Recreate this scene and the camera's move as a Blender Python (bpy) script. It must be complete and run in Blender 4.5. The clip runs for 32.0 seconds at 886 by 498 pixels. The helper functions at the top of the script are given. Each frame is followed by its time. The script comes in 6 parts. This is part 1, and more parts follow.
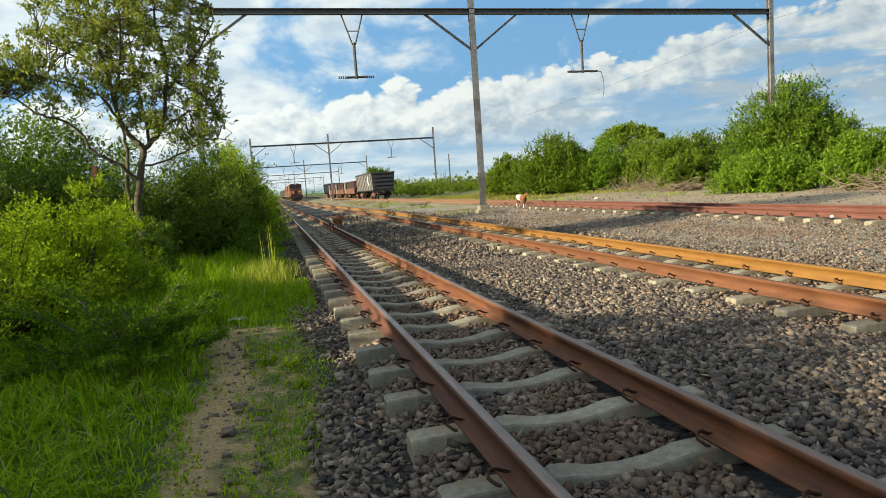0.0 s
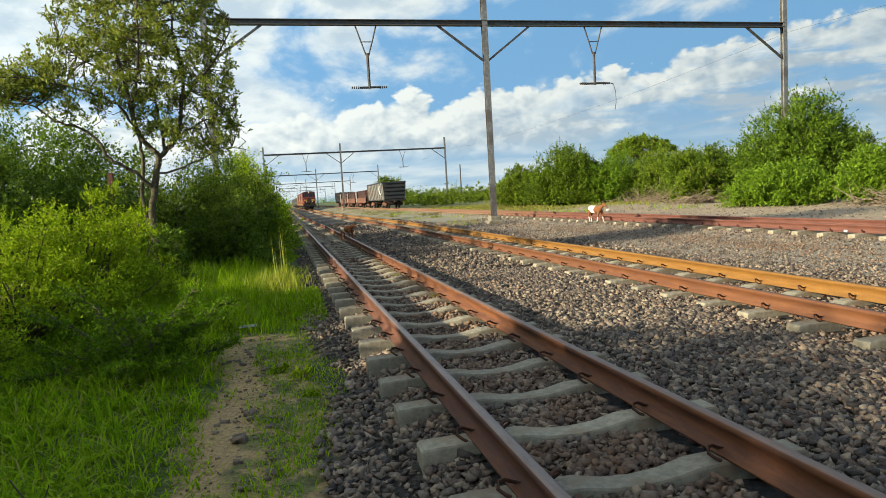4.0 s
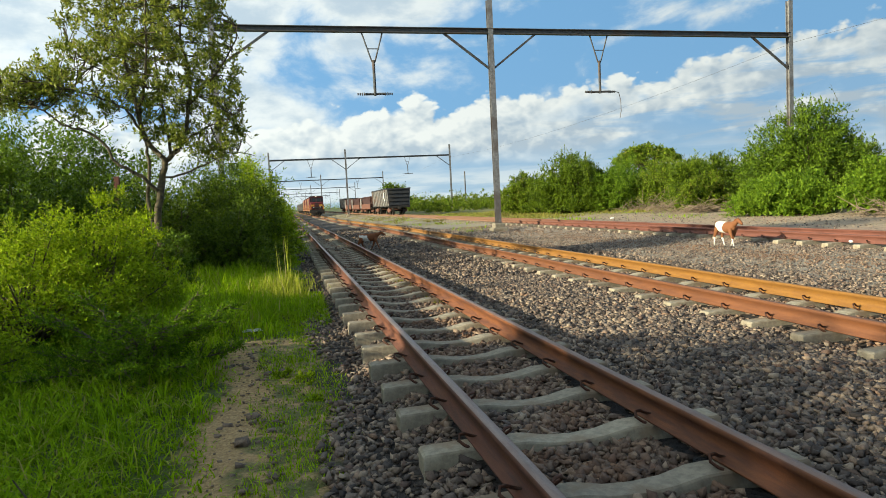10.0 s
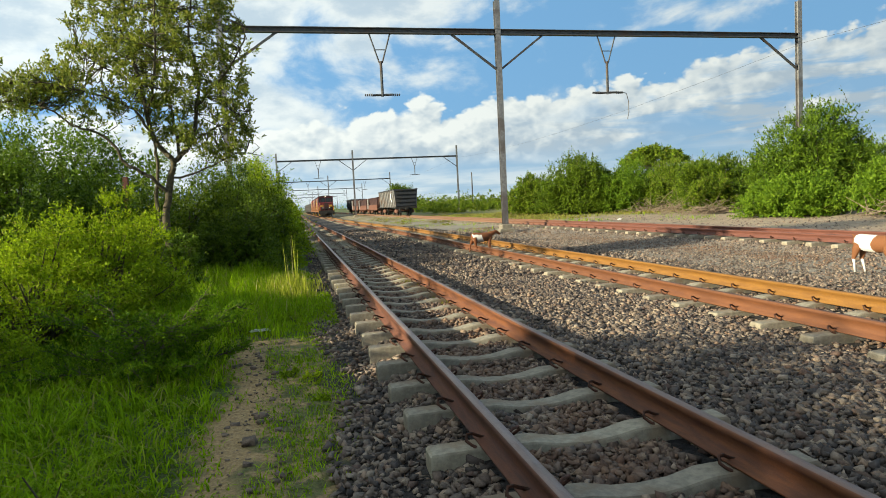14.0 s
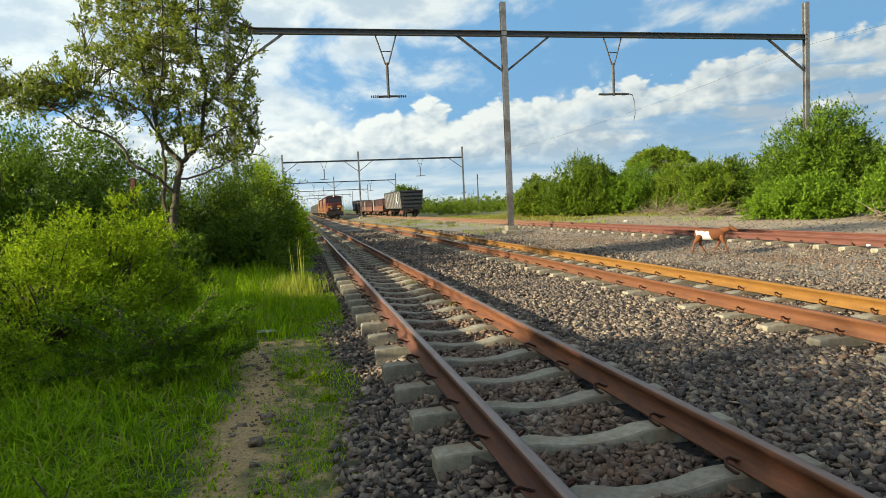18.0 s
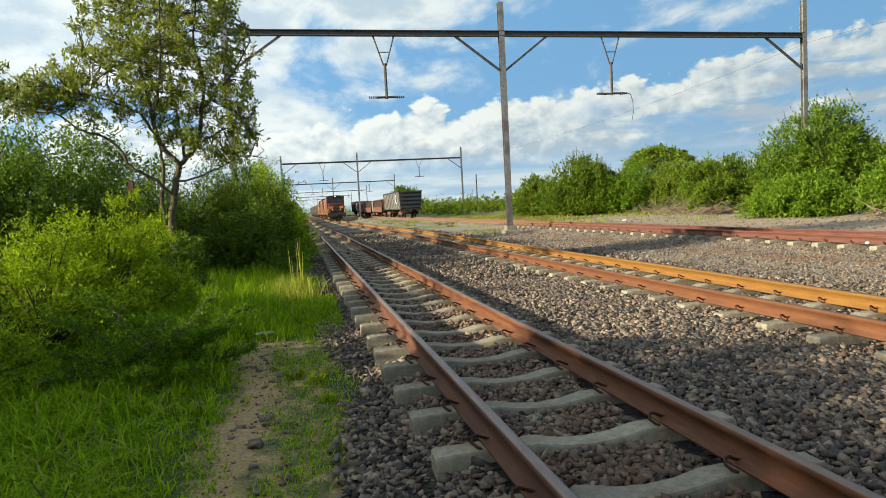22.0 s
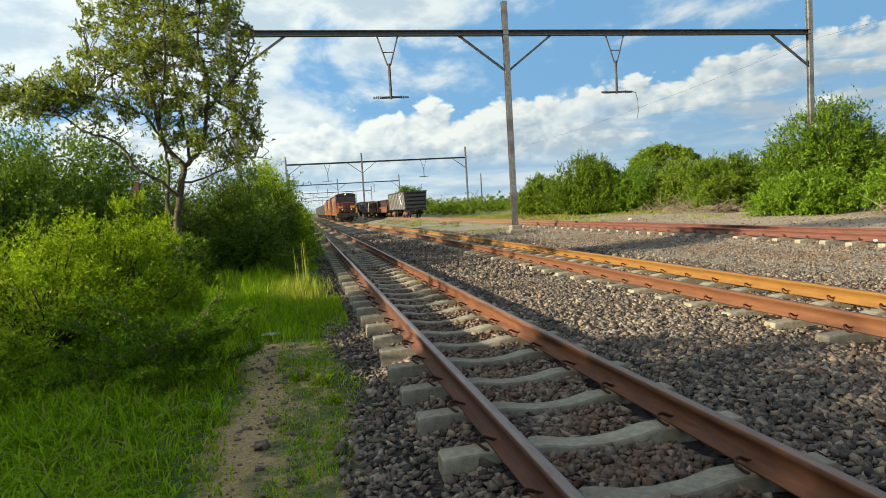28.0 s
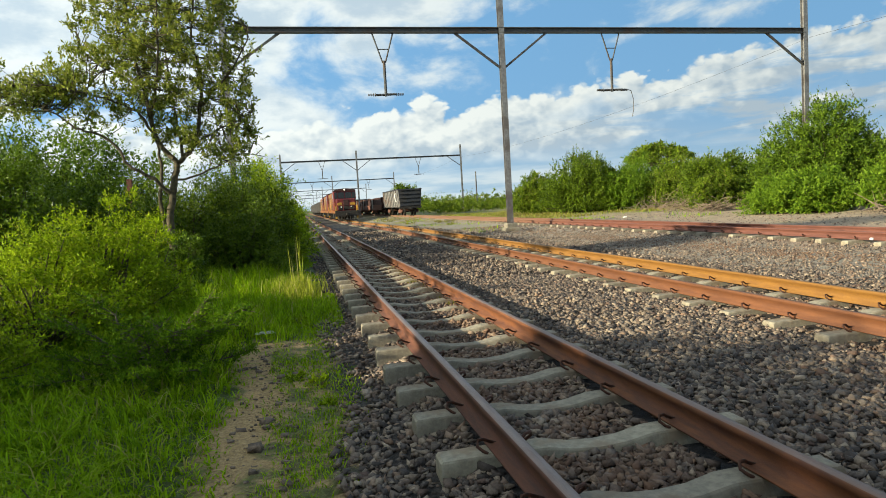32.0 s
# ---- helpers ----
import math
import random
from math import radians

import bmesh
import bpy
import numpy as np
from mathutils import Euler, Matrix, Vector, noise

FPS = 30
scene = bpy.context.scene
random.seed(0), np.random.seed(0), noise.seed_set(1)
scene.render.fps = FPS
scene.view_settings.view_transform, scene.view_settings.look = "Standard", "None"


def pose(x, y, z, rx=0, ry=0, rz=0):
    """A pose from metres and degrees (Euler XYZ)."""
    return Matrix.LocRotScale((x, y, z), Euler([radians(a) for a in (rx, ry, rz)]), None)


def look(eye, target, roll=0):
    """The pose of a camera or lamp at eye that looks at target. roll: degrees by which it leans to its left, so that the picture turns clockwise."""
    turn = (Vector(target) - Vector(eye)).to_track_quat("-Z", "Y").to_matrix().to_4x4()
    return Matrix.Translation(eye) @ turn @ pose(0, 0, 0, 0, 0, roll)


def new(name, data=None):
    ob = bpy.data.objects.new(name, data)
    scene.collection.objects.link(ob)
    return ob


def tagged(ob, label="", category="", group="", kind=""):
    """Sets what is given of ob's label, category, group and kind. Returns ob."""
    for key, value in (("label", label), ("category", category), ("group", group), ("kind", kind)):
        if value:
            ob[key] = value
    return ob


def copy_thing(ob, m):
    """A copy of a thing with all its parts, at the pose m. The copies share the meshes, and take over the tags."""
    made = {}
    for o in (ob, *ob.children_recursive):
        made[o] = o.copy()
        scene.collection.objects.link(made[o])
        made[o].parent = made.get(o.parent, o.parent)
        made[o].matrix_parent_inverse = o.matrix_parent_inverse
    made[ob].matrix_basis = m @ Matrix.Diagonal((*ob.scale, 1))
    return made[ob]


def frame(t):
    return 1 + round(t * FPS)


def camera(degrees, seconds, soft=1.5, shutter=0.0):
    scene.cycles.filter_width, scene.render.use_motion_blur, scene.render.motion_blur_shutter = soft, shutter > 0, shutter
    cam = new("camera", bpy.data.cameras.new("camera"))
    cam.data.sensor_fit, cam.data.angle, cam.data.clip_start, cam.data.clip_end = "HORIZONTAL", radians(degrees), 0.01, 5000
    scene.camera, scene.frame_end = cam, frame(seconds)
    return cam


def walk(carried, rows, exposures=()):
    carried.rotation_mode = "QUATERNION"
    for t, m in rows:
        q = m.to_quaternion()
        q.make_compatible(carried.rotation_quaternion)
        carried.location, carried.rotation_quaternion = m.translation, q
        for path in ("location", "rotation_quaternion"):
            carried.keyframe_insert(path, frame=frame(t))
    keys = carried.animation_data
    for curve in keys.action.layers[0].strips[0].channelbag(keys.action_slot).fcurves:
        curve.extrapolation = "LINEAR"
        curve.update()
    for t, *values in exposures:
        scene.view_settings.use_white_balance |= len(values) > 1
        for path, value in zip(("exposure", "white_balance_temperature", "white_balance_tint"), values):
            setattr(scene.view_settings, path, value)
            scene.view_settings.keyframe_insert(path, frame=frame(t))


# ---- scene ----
cam = camera(68.96, 32.0, soft=0.9)
# seconds, eye, heading to the right of the tracks, tilt, lean
PATH = [
    (0.0, -1.5837, 0.0398, 1.5630, 14.576, -5.720, -3.987),
    (0.5, -1.5838, 0.0340, 1.5658, 14.535, -5.635, -3.968),
    (1.0, -1.5883, 0.0250, 1.5714, 14.396, -5.495, -3.951),
    (1.5, -1.5904, 0.0243, 1.5738, 14.272, -5.325, -3.886),
    (2.0, -1.5903, 0.0305, 1.5713, 14.161, -5.178, -3.787),
    (2.5, -1.5913, 0.0347, 1.5700, 14.033, -5.062, -3.683),
    (3.0, -1.5926, 0.0333, 1.5686, 13.906, -4.953, -3.581),
    (3.5, -1.5947, 0.0282, 1.5695, 13.808, -4.877, -3.501),
    (5.5, -1.6250, -0.0198, 1.5707, 13.575, -4.454, -3.064),
    (6.0, -1.6244, -0.0202, 1.5702, 13.549, -4.389, -3.053),
    (6.5, -1.6201, -0.0165, 1.5688, 13.531, -4.318, -3.038),
    (7.0, -1.6155, -0.0137, 1.5690, 13.511, -4.250, -3.029),
    (7.5, -1.6121, -0.0117, 1.5688, 13.478, -4.223, -3.000),
    (8.0, -1.6101, -0.0085, 1.5680, 13.466, -4.214, -2.962),
    (8.5, -1.6074, -0.0052, 1.5668, 13.459, -4.201, -2.928),
    (9.0, -1.6072, -0.0032, 1.5663, 13.444, -4.188, -2.884),
    (9.5, -1.6055, -0.0003, 1.5649, 13.427, -4.169, -2.860),
    (10.0, -1.6034, 0.0012, 1.5645, 13.405, -4.153, -2.872),
    (10.5, -1.6016, 0.0025, 1.5650, 13.358, -4.126, -2.887),
    (11.0, -1.6006, 0.0029, 1.5647, 13.286, -4.098, -2.885),
    (11.5, -1.6015, 0.0039, 1.5633, 13.213, -4.083, -2.868),
    (12.0, -1.6032, 0.0045, 1.5624, 13.136, -4.080, -2.862),
    (12.5, -1.6035, 0.0058, 1.5602, 13.045, -4.065, -2.864),
    (13.0, -1.6040, 0.0057, 1.5588, 12.950, -4.055, -2.851),
    (13.5, -1.6048, 0.0071, 1.5569, 12.881, -4.047, -2.821),
    (14.0, -1.6084, 0.0057, 1.5566, 12.806, -4.031, -2.798),
    (14.5, -1.6107, 0.0043, 1.5564, 12.757, -4.000, -2.768),
    (16.5, -1.6240, -0.0071, 1.5583, 12.468, -3.920, -2.687),
    (17.0, -1.6222, -0.0041, 1.5575, 12.424, -3.905, -2.681),
    (17.5, -1.6190, -0.0022, 1.5590, 12.358, -3.896, -2.689),
    (18.0, -1.6162, -0.0040, 1.5608, 12.329, -3.895, -2.688),
    (18.5, -1.6119, -0.0047, 1.5602, 12.341, -3.886, -2.732),
    (19.0, -1.6067, -0.0017, 1.5595, 12.349, -3.871, -2.824),
    (19.5, -1.6054, -0.0000, 1.5593, 12.354, -3.858, -2.901),
    (20.0, -1.6083, 0.0007, 1.5594, 12.371, -3.860, -2.925),
    (20.5, -1.6089, 0.0005, 1.5587, 12.380, -3.857, -2.971),
    (21.0, -1.6085, 0.0001, 1.5592, 12.388, -3.858, -3.041),
    (21.5, -1.6084, 0.0000, 1.5596, 12.392, -3.859, -3.063),
    (22.0, -1.6083, -0.0000, 1.5596, 12.392, -3.859, -3.064),
    (22.5, -1.6084, -0.0001, 1.5596, 12.392, -3.859, -3.064),
    (23.0, -1.6085, -0.0016, 1.5603, 12.391, -3.861, -3.063),
    (23.5, -1.6088, -0.0043, 1.5614, 12.390, -3.865, -3.061),
    (24.0, -1.6070, 0.0004, 1.5593, 12.372, -3.873, -3.070),
    (24.5, -1.6023, 0.0070, 1.5562, 12.305, -3.905, -3.098),
    (25.0, -1.5978, 0.0130, 1.5545, 12.217, -3.910, -3.162),
    (25.5, -1.5937, 0.0180, 1.5544, 12.157, -3.898, -3.257),
    (27.5, -1.6048, 0.0320, 1.5576, 11.957, -3.837, -3.438),
    (28.0, -1.6076, 0.0261, 1.5589, 11.941, -3.843, -3.417),
    (28.5, -1.6124, 0.0179, 1.5575, 11.963, -3.836, -3.369),
    (29.0, -1.6137, 0.0100, 1.5554, 11.987, -3.817, -3.345),
    (29.5, -1.6105, 0.0024, 1.5541, 11.994, -3.819, -3.315),
    (30.0, -1.6047, 0.0019, 1.5524, 12.010, -3.862, -3.317),
    (30.5, -1.6006, 0.0174, 1.5523, 12.077, -3.916, -3.328),
    (31.0, -1.5992, 0.0514, 1.5537, 12.192, -3.951, -3.347),
    (31.5, -1.6027, 0.0875, 1.5571, 12.319, -4.003, -3.346),
    (32.0, -1.6095, 0.1073, 1.5604, 12.404, -4.062, -3.328),
]


def sight(x, y, z, heading, tilt, lean):
    a, b = radians(heading), radians(tilt)
    way = Vector((math.sin(a) * math.cos(b), math.cos(a) * math.cos(b), math.sin(b)))
    eye = Vector((x, y, z))
    return look(eye, eye + way * 10, lean)


walk(cam, [(t, sight(*r)) for t, *r in PATH], [(0.0, 1.06, 6400, 0), (32.0, 1.06, 6400, 0)])

# ---- world and sun ----
SUN_UP, SUN_FROM = 17.0, 258.5   # degrees above the horizon; compass bearing with +Y as north
a, b = radians(SUN_FROM), radians(SUN_UP)
sun_way = Vector((math.sin(a) * math.cos(b), math.cos(a) * math.cos(b), math.sin(b)))
sun = new("sun", bpy.data.lights.new("sun", "SUN"))
sun.data.energy, sun.data.angle, sun.data.color = 5.0, radians(0.9), (1.0, 0.83, 0.60)
sun.matrix_world = look(sun_way * 100, (0, 0, 0))


class Nodes:
    """A short way to write node trees: n("Type", input=value or socket, ...) returns the node."""

    def __init__(self, tree):
        self.tree = tree
        tree.nodes.clear()

    def __call__(self, kind, props=None, **ins):
        node = self.tree.nodes.new(kind)
        for k, v in (props or {}).items():
            setattr(node, k, v)
        for k, v in ins.items():
            key = int(k[1:]) if k[0] == "i" and k[1:].isdigit() else k.replace("_", " ")
            self.put(node.inputs[key], v)
        return node

    def put(self, socket, v):
        if isinstance(v, bpy.types.NodeSocket):
            self.tree.links.new(v, socket)
        elif isinstance(v, bpy.types.Node):
            self.tree.links.new(v.outputs[0], socket)
        else:
            socket.default_value = v

    def math(self, op, a, b=0.0, clamp=False):
        return self("ShaderNodeMath", {"operation": op, "use_clamp": clamp}, i0=a, i1=b).outputs[0]

    def mix(self, fac, a, b, blend="MIX"):
        node = self("ShaderNodeMix", {"data_type": "RGBA", "blend_type": blend})
        self.put(node.inputs[0], fac)
        for s, v in ((6, a), (7, b)):
            self.put(node.inputs[s], (*v, 1.0) if isinstance(v, tuple) and len(v) == 3 else v)
        return node.outputs[2]

    def noise(self, vec, scale, detail=4.0, rough=0.55, warp=0.0):
        return self("ShaderNodeTexNoise", Vector=vec, Scale=scale, Detail=detail, Roughness=rough, Distortion=warp).outputs[0]

    def ramp(self, fac, lo, hi, a=0.0, b=1.0, smooth=True):
        node = self("ShaderNodeMapRange", {"interpolation_type": "SMOOTHSTEP" if smooth else "LINEAR"}, Value=fac, i1=lo, i2=hi, i3=a, i4=b)
        return node.outputs[0]


def build_world():
    world = bpy.data.worlds.new("sky")
    scene.world = world
    world.use_nodes = True
    n = Nodes(world.node_tree)
    sky = n("ShaderNodeTexSky", {"sky_type": "NISHITA", "sun_disc": False, "sun_elevation": b, "sun_rotation": a,
                                 "air_density": 1.0, "dust_density": 1.0, "ozone_density": 1.5})
    way = n("ShaderNodeTexCoord").outputs["Generated"]
    xyz = n("ShaderNodeSeparateXYZ", Vector=way)
    az = n.math("ARCTAN2", xyz.outputs[0], xyz.outputs[1])
    el = n.math("ARCSINE", xyz.outputs[2])
    def sheet(da, de, z, tall=1.4):
        return n("ShaderNodeCombineXYZ", X=n.math("ADD", az, da), Y=n.math("MULTIPLY", n.math("ADD", el, de), tall), Z=z).outputs[0]

    def billows(da, de):
        """Cauliflower lumps at three sizes, about 0 to 1."""
        at = sheet(da, de, 0.37)
        warp = n("ShaderNodeVectorMath", {"operation": "SCALE"}, i0=n("ShaderNodeTexNoise", Vector=at, Scale=16.0, Detail=4.0).outputs["Color"], Scale=0.05).outputs[0]
        bent = n("ShaderNodeVectorMath", {"operation": "ADD"}, i0=at, i1=warp).outputs[0]
        total = n.math("MULTIPLY", n.noise(at, 7.0, 6.0, 0.55), 0.75)
        for scale, gain in ((15.0, 0.30), (36.0, 0.20), (85.0, 0.10)):
            cell = n("ShaderNodeTexVoronoi", {"feature": "SMOOTH_F1"}, Vector=bent, Scale=scale, Smoothness=0.25).outputs["Distance"]
            total = n.math("ADD", total, n.math("MULTIPLY", n.math("SUBTRACT", 0.55, cell), gain))
        return total

    here, toward = billows(0.0, 0.0), billows(-0.010, 0.014)
    # a bank of cumulus whose crest climbs to the north-east
    line = n.math("ADD", 0.120, n.math("MULTIPLY", az, 0.075))
    depth = n.math("SUBTRACT", n.math("ADD", line, n.math("MULTIPLY", n.math("SUBTRACT", n.math("ADD", n.math("MULTIPLY", here, 0.55), n.math("MULTIPLY", n.noise(sheet(0.0, 0.0, 0.37, 0.5), 5.0, 2.0), 0.45)), 0.33), 0.22)), el)
    bank = n.math("MULTIPLY", n.ramp(depth, 0.0, 0.012), n.ramp(el, 0.045, 0.085))
    deep = n.ramp(depth, 0.0, 0.10, 0.38, -0.26)
    streak = n.noise(n("ShaderNodeCombineXYZ", X=n.math("ADD", az, 0.4), Y=n.math("MULTIPLY", el, 5.5), Z=5.1).outputs[0], 5.5, 7.0, 0.58, 0.3)
    # the bank breaks into streaks in the east
    torn = n.math("MULTIPLY", n.ramp(az, 0.30, 0.65, 0.0, 0.8), n.math("MULTIPLY", n.ramp(streak, 0.56, 0.42), n.ramp(depth, 0.02, 0.05)))
    bank = n.math("MULTIPLY", bank, n.math("SUBTRACT", 1.0, torn))
    relief = n.math("MULTIPLY", n.math("SUBTRACT", here, toward), 3.2)
    lit = n.math("ADD", n.math("ADD", relief, deep), n.math("ADD", n.math("MULTIPLY", streak, 0.75), n.ramp(az, 0.8, 0.2, -0.10, 0.08)))
    shade = n.ramp(lit, 0.08, 0.92, 0.0, 1.0, False)
    cloud = n.mix(shade, (3.9, 4.5, 5.3), (7.3, 7.25, 7.2))
    # a torn sheet of thinner cloud higher up, thickest towards the sun
    veil = n.noise(n("ShaderNodeCombineXYZ", X=n.math("ADD", az, 0.95), Y=n.math("MULTIPLY", el, 1.7), Z=2.3).outputs[0], 5.6, 9.0, 0.56, 0.25)
    thick = n.math("ADD", n.math("ADD", veil, n.ramp(az, 0.50, -0.1, -0.10, 0.13)), n.ramp(el, 0.19, 0.26, -0.05, 0.08))
    high = n.math("MULTIPLY", n.ramp(thick, 0.44, 0.62), 0.94)
    sheet_lit = n.ramp(n.math("ADD", n.noise(sheet(0.7, 0.0, 3.3, 2.2), 11.0, 6.0, 0.58), n.ramp(thick, 0.5, 0.75, 0.12, -0.10)), 0.30, 0.62)
    sheet_color = n.mix(sheet_lit, (4.5, 5.1, 5.9), (7.0, 7.05, 7.15))
    low = n.ramp(n.noise(n("ShaderNodeCombineXYZ", X=n.math("ADD", az, 0.2), Y=n.math("MULTIPLY", el, 7.0), Z=8.8).outputs[0], 6.0, 6.0, 0.55), 0.40, 0.62)
    haze_color = n.mix(low, (3.6, 4.7, 5.9), (6.5, 6.7, 6.9))
    haze = n.ramp(el, 0.10, 0.02, 0.0, 0.85)
    blue = n.mix(n.ramp(el, 1.2, 0.35, 0.15, 0.85), sky.outputs[0], (1.75, 3.55, 6.2))
    out_color = n.mix(high, blue, sheet_color)
    out_color = n.mix(haze, out_color, haze_color)
    out_color = n.mix(bank, out_color, cloud)
    # brighter towards the sun
    glow = n.ramp(az, 0.9, -0.7, 0.90, 1.22)
    out_color = n.mix(1.0, out_color, n("ShaderNodeCombineColor", Red=glow, Green=glow, Blue=glow).outputs[0], "MULTIPLY")
    out = n("ShaderNodeBackground", Color=out_color, Strength=0.060)
    n("ShaderNodeOutputWorld", Surface=out)


build_world()

# ---- materials ----


def material(name):
    m = bpy.data.materials.new(name)
    m.use_nodes = True
    return m, Nodes(m.node_tree)


def finish(n, color, rough=0.7, metal=0.0, height=None, dist=0.01, strength=0.6, **more):
    p = n("ShaderNodeBsdfPrincipled", Base_Color=color, Roughness=rough, Metallic=metal)
    for k, v in more.items():
        n.put(p.inputs[k.replace("_", " ")], v)
    if height is not None:
        n.put(p.inputs["Normal"], n("ShaderNodeBump", Height=height, Distance=dist, Strength=strength))
    n("ShaderNodeOutputMaterial", Surface=p)
    return p


def surface(name, dark, light, scale=8.0, rough=0.75, metal=0.0, bump=0.01, stain=None, stain_scale=1.3, each=0.0):
    """A two-scale procedural surface: fine grain between two colours, and larger stains."""
    m, n = material(name)
    at = n("ShaderNodeTexCoord").outputs["Object"]
    grain = n.noise(at, scale, 8.0, 0.65)
    color = n.mix(n.ramp(grain, 0.3, 0.7), dark, light)
    if stain:
        color = n.mix(n.ramp(n.noise(at, stain_scale, 6.0, 0.6, 0.4), 0.48, 0.66, 0.0, 0.8), color, stain)
    if each:
        rnd = n("ShaderNodeObjectInfo").outputs["Random"]
        color = n.mix(1.0, color, n("ShaderNodeCombineColor", Red=n.ramp(rnd, 0, 1, 1 - each, 1 + each, False), Green=n.ramp(rnd, 0, 1, 1 - each, 1 + each, False), Blue=n.ramp(rnd, 0, 1, 1 - each, 1 + each * 0.8, False)).outputs[0], "MULTIPLY")
    finish(n, color, n.ramp(grain, 0.2, 0.8, rough - 0.1, min(1.0, rough + 0.1)), metal, n.noise(at, scale * 3, 6.0, 0.6), bump)
    return m


def leaf_material(name, dark, light, gloss=0.45, through_light=0.35, dry=None, shine=0.12):
    m, n = material(name)
    rnd = n("ShaderNodeNewGeometry").outputs["Random Per Island"]
    at = n("ShaderNodeTexCoord").outputs["Object"]
    patch = n.noise(at, 0.9, 3.0)
    color = n.mix(n.ramp(n.math("ADD", n.math("MULTIPLY", rnd, 0.6), n.math("MULTIPLY", patch, 0.5)), 0.15, 0.9), dark, light)
    if dry:
        color = n.mix(n.ramp(n("ShaderNodeTexWhiteNoise", {"noise_dimensions": "1D"}, W=n.math("MULTIPLY", rnd, 91.7)).outputs[0], 0.86, 0.98), color, dry)
    p = n("ShaderNodeBsdfPrincipled", Base_Color=color, Roughness=gloss)
    p.inputs["Specular IOR Level"].default_value = shine
    t = n("ShaderNodeBsdfTranslucent", Color=n.mix(0.5, color, light, "MIX"))
    n("ShaderNodeOutputMaterial", Surface=n("ShaderNodeMixShader", i0=through_light, i1=p, i2=t))
    return m


def stone_material(name, gain):
    m, n = material(name)
    rnd = n("ShaderNodeNewGeometry").outputs["Random Per Island"]
    at = n("ShaderNodeTexCoord").outputs["Object"]
    ramp = n("ShaderNodeValToRGB", Fac=rnd)
    e = ramp.color_ramp.elements
    e[0].position, e[0].color = 0.0, (0.040, 0.033, 0.031, 1)
    e[1].position, e[1].color = 1.0, (0.27, 0.175, 0.125, 1)
    for pos, c in ((0.25, (0.125, 0.102, 0.094, 1)), (0.5, (0.24, 0.20, 0.17, 1)), (0.7, (0.12, 0.076, 0.062, 1)), (0.88, (0.42, 0.35, 0.28, 1))):
        el = e.new(pos)
        el.color = c
    grain = n.noise(at, 60.0, 6.0, 0.7)
    color = n.mix(1.0, ramp.outputs[0], n("ShaderNodeCombineColor", Red=n.ramp(grain, 0.25, 0.75, 0.75, 1.25), Green=n.ramp(grain, 0.25, 0.75, 0.75, 1.25), Blue=n.ramp(grain, 0.25, 0.75, 0.75, 1.25)).outputs[0], "MULTIPLY")
    # rust dust between the rails and beside them
    x = n("ShaderNodeSeparateXYZ", Vector=at).outputs[0]
    near = n.math("ABSOLUTE", n.math("SUBTRACT", n.math("PINGPONG", n.math("ADD", x, 0.0), 2.025), 0.0))
    dust = n.math("MULTIPLY", n.ramp(near, 1.0, 0.3), n.ramp(n.noise(at, 2.0, 5.0, 0.6), 0.35, 0.7, 0.0, 0.55))
    color = n.mix(dust, color, (0.22, 0.11, 0.055))
    color = n.mix(1.0, color, (gain, gain * 0.97, gain * 0.90), "MULTIPLY")
    finish(n, color, 0.8, 0.0, n.math("ADD", grain, n.noise(at, 22.0, 3.0)), 0.006, 0.6)
    return m


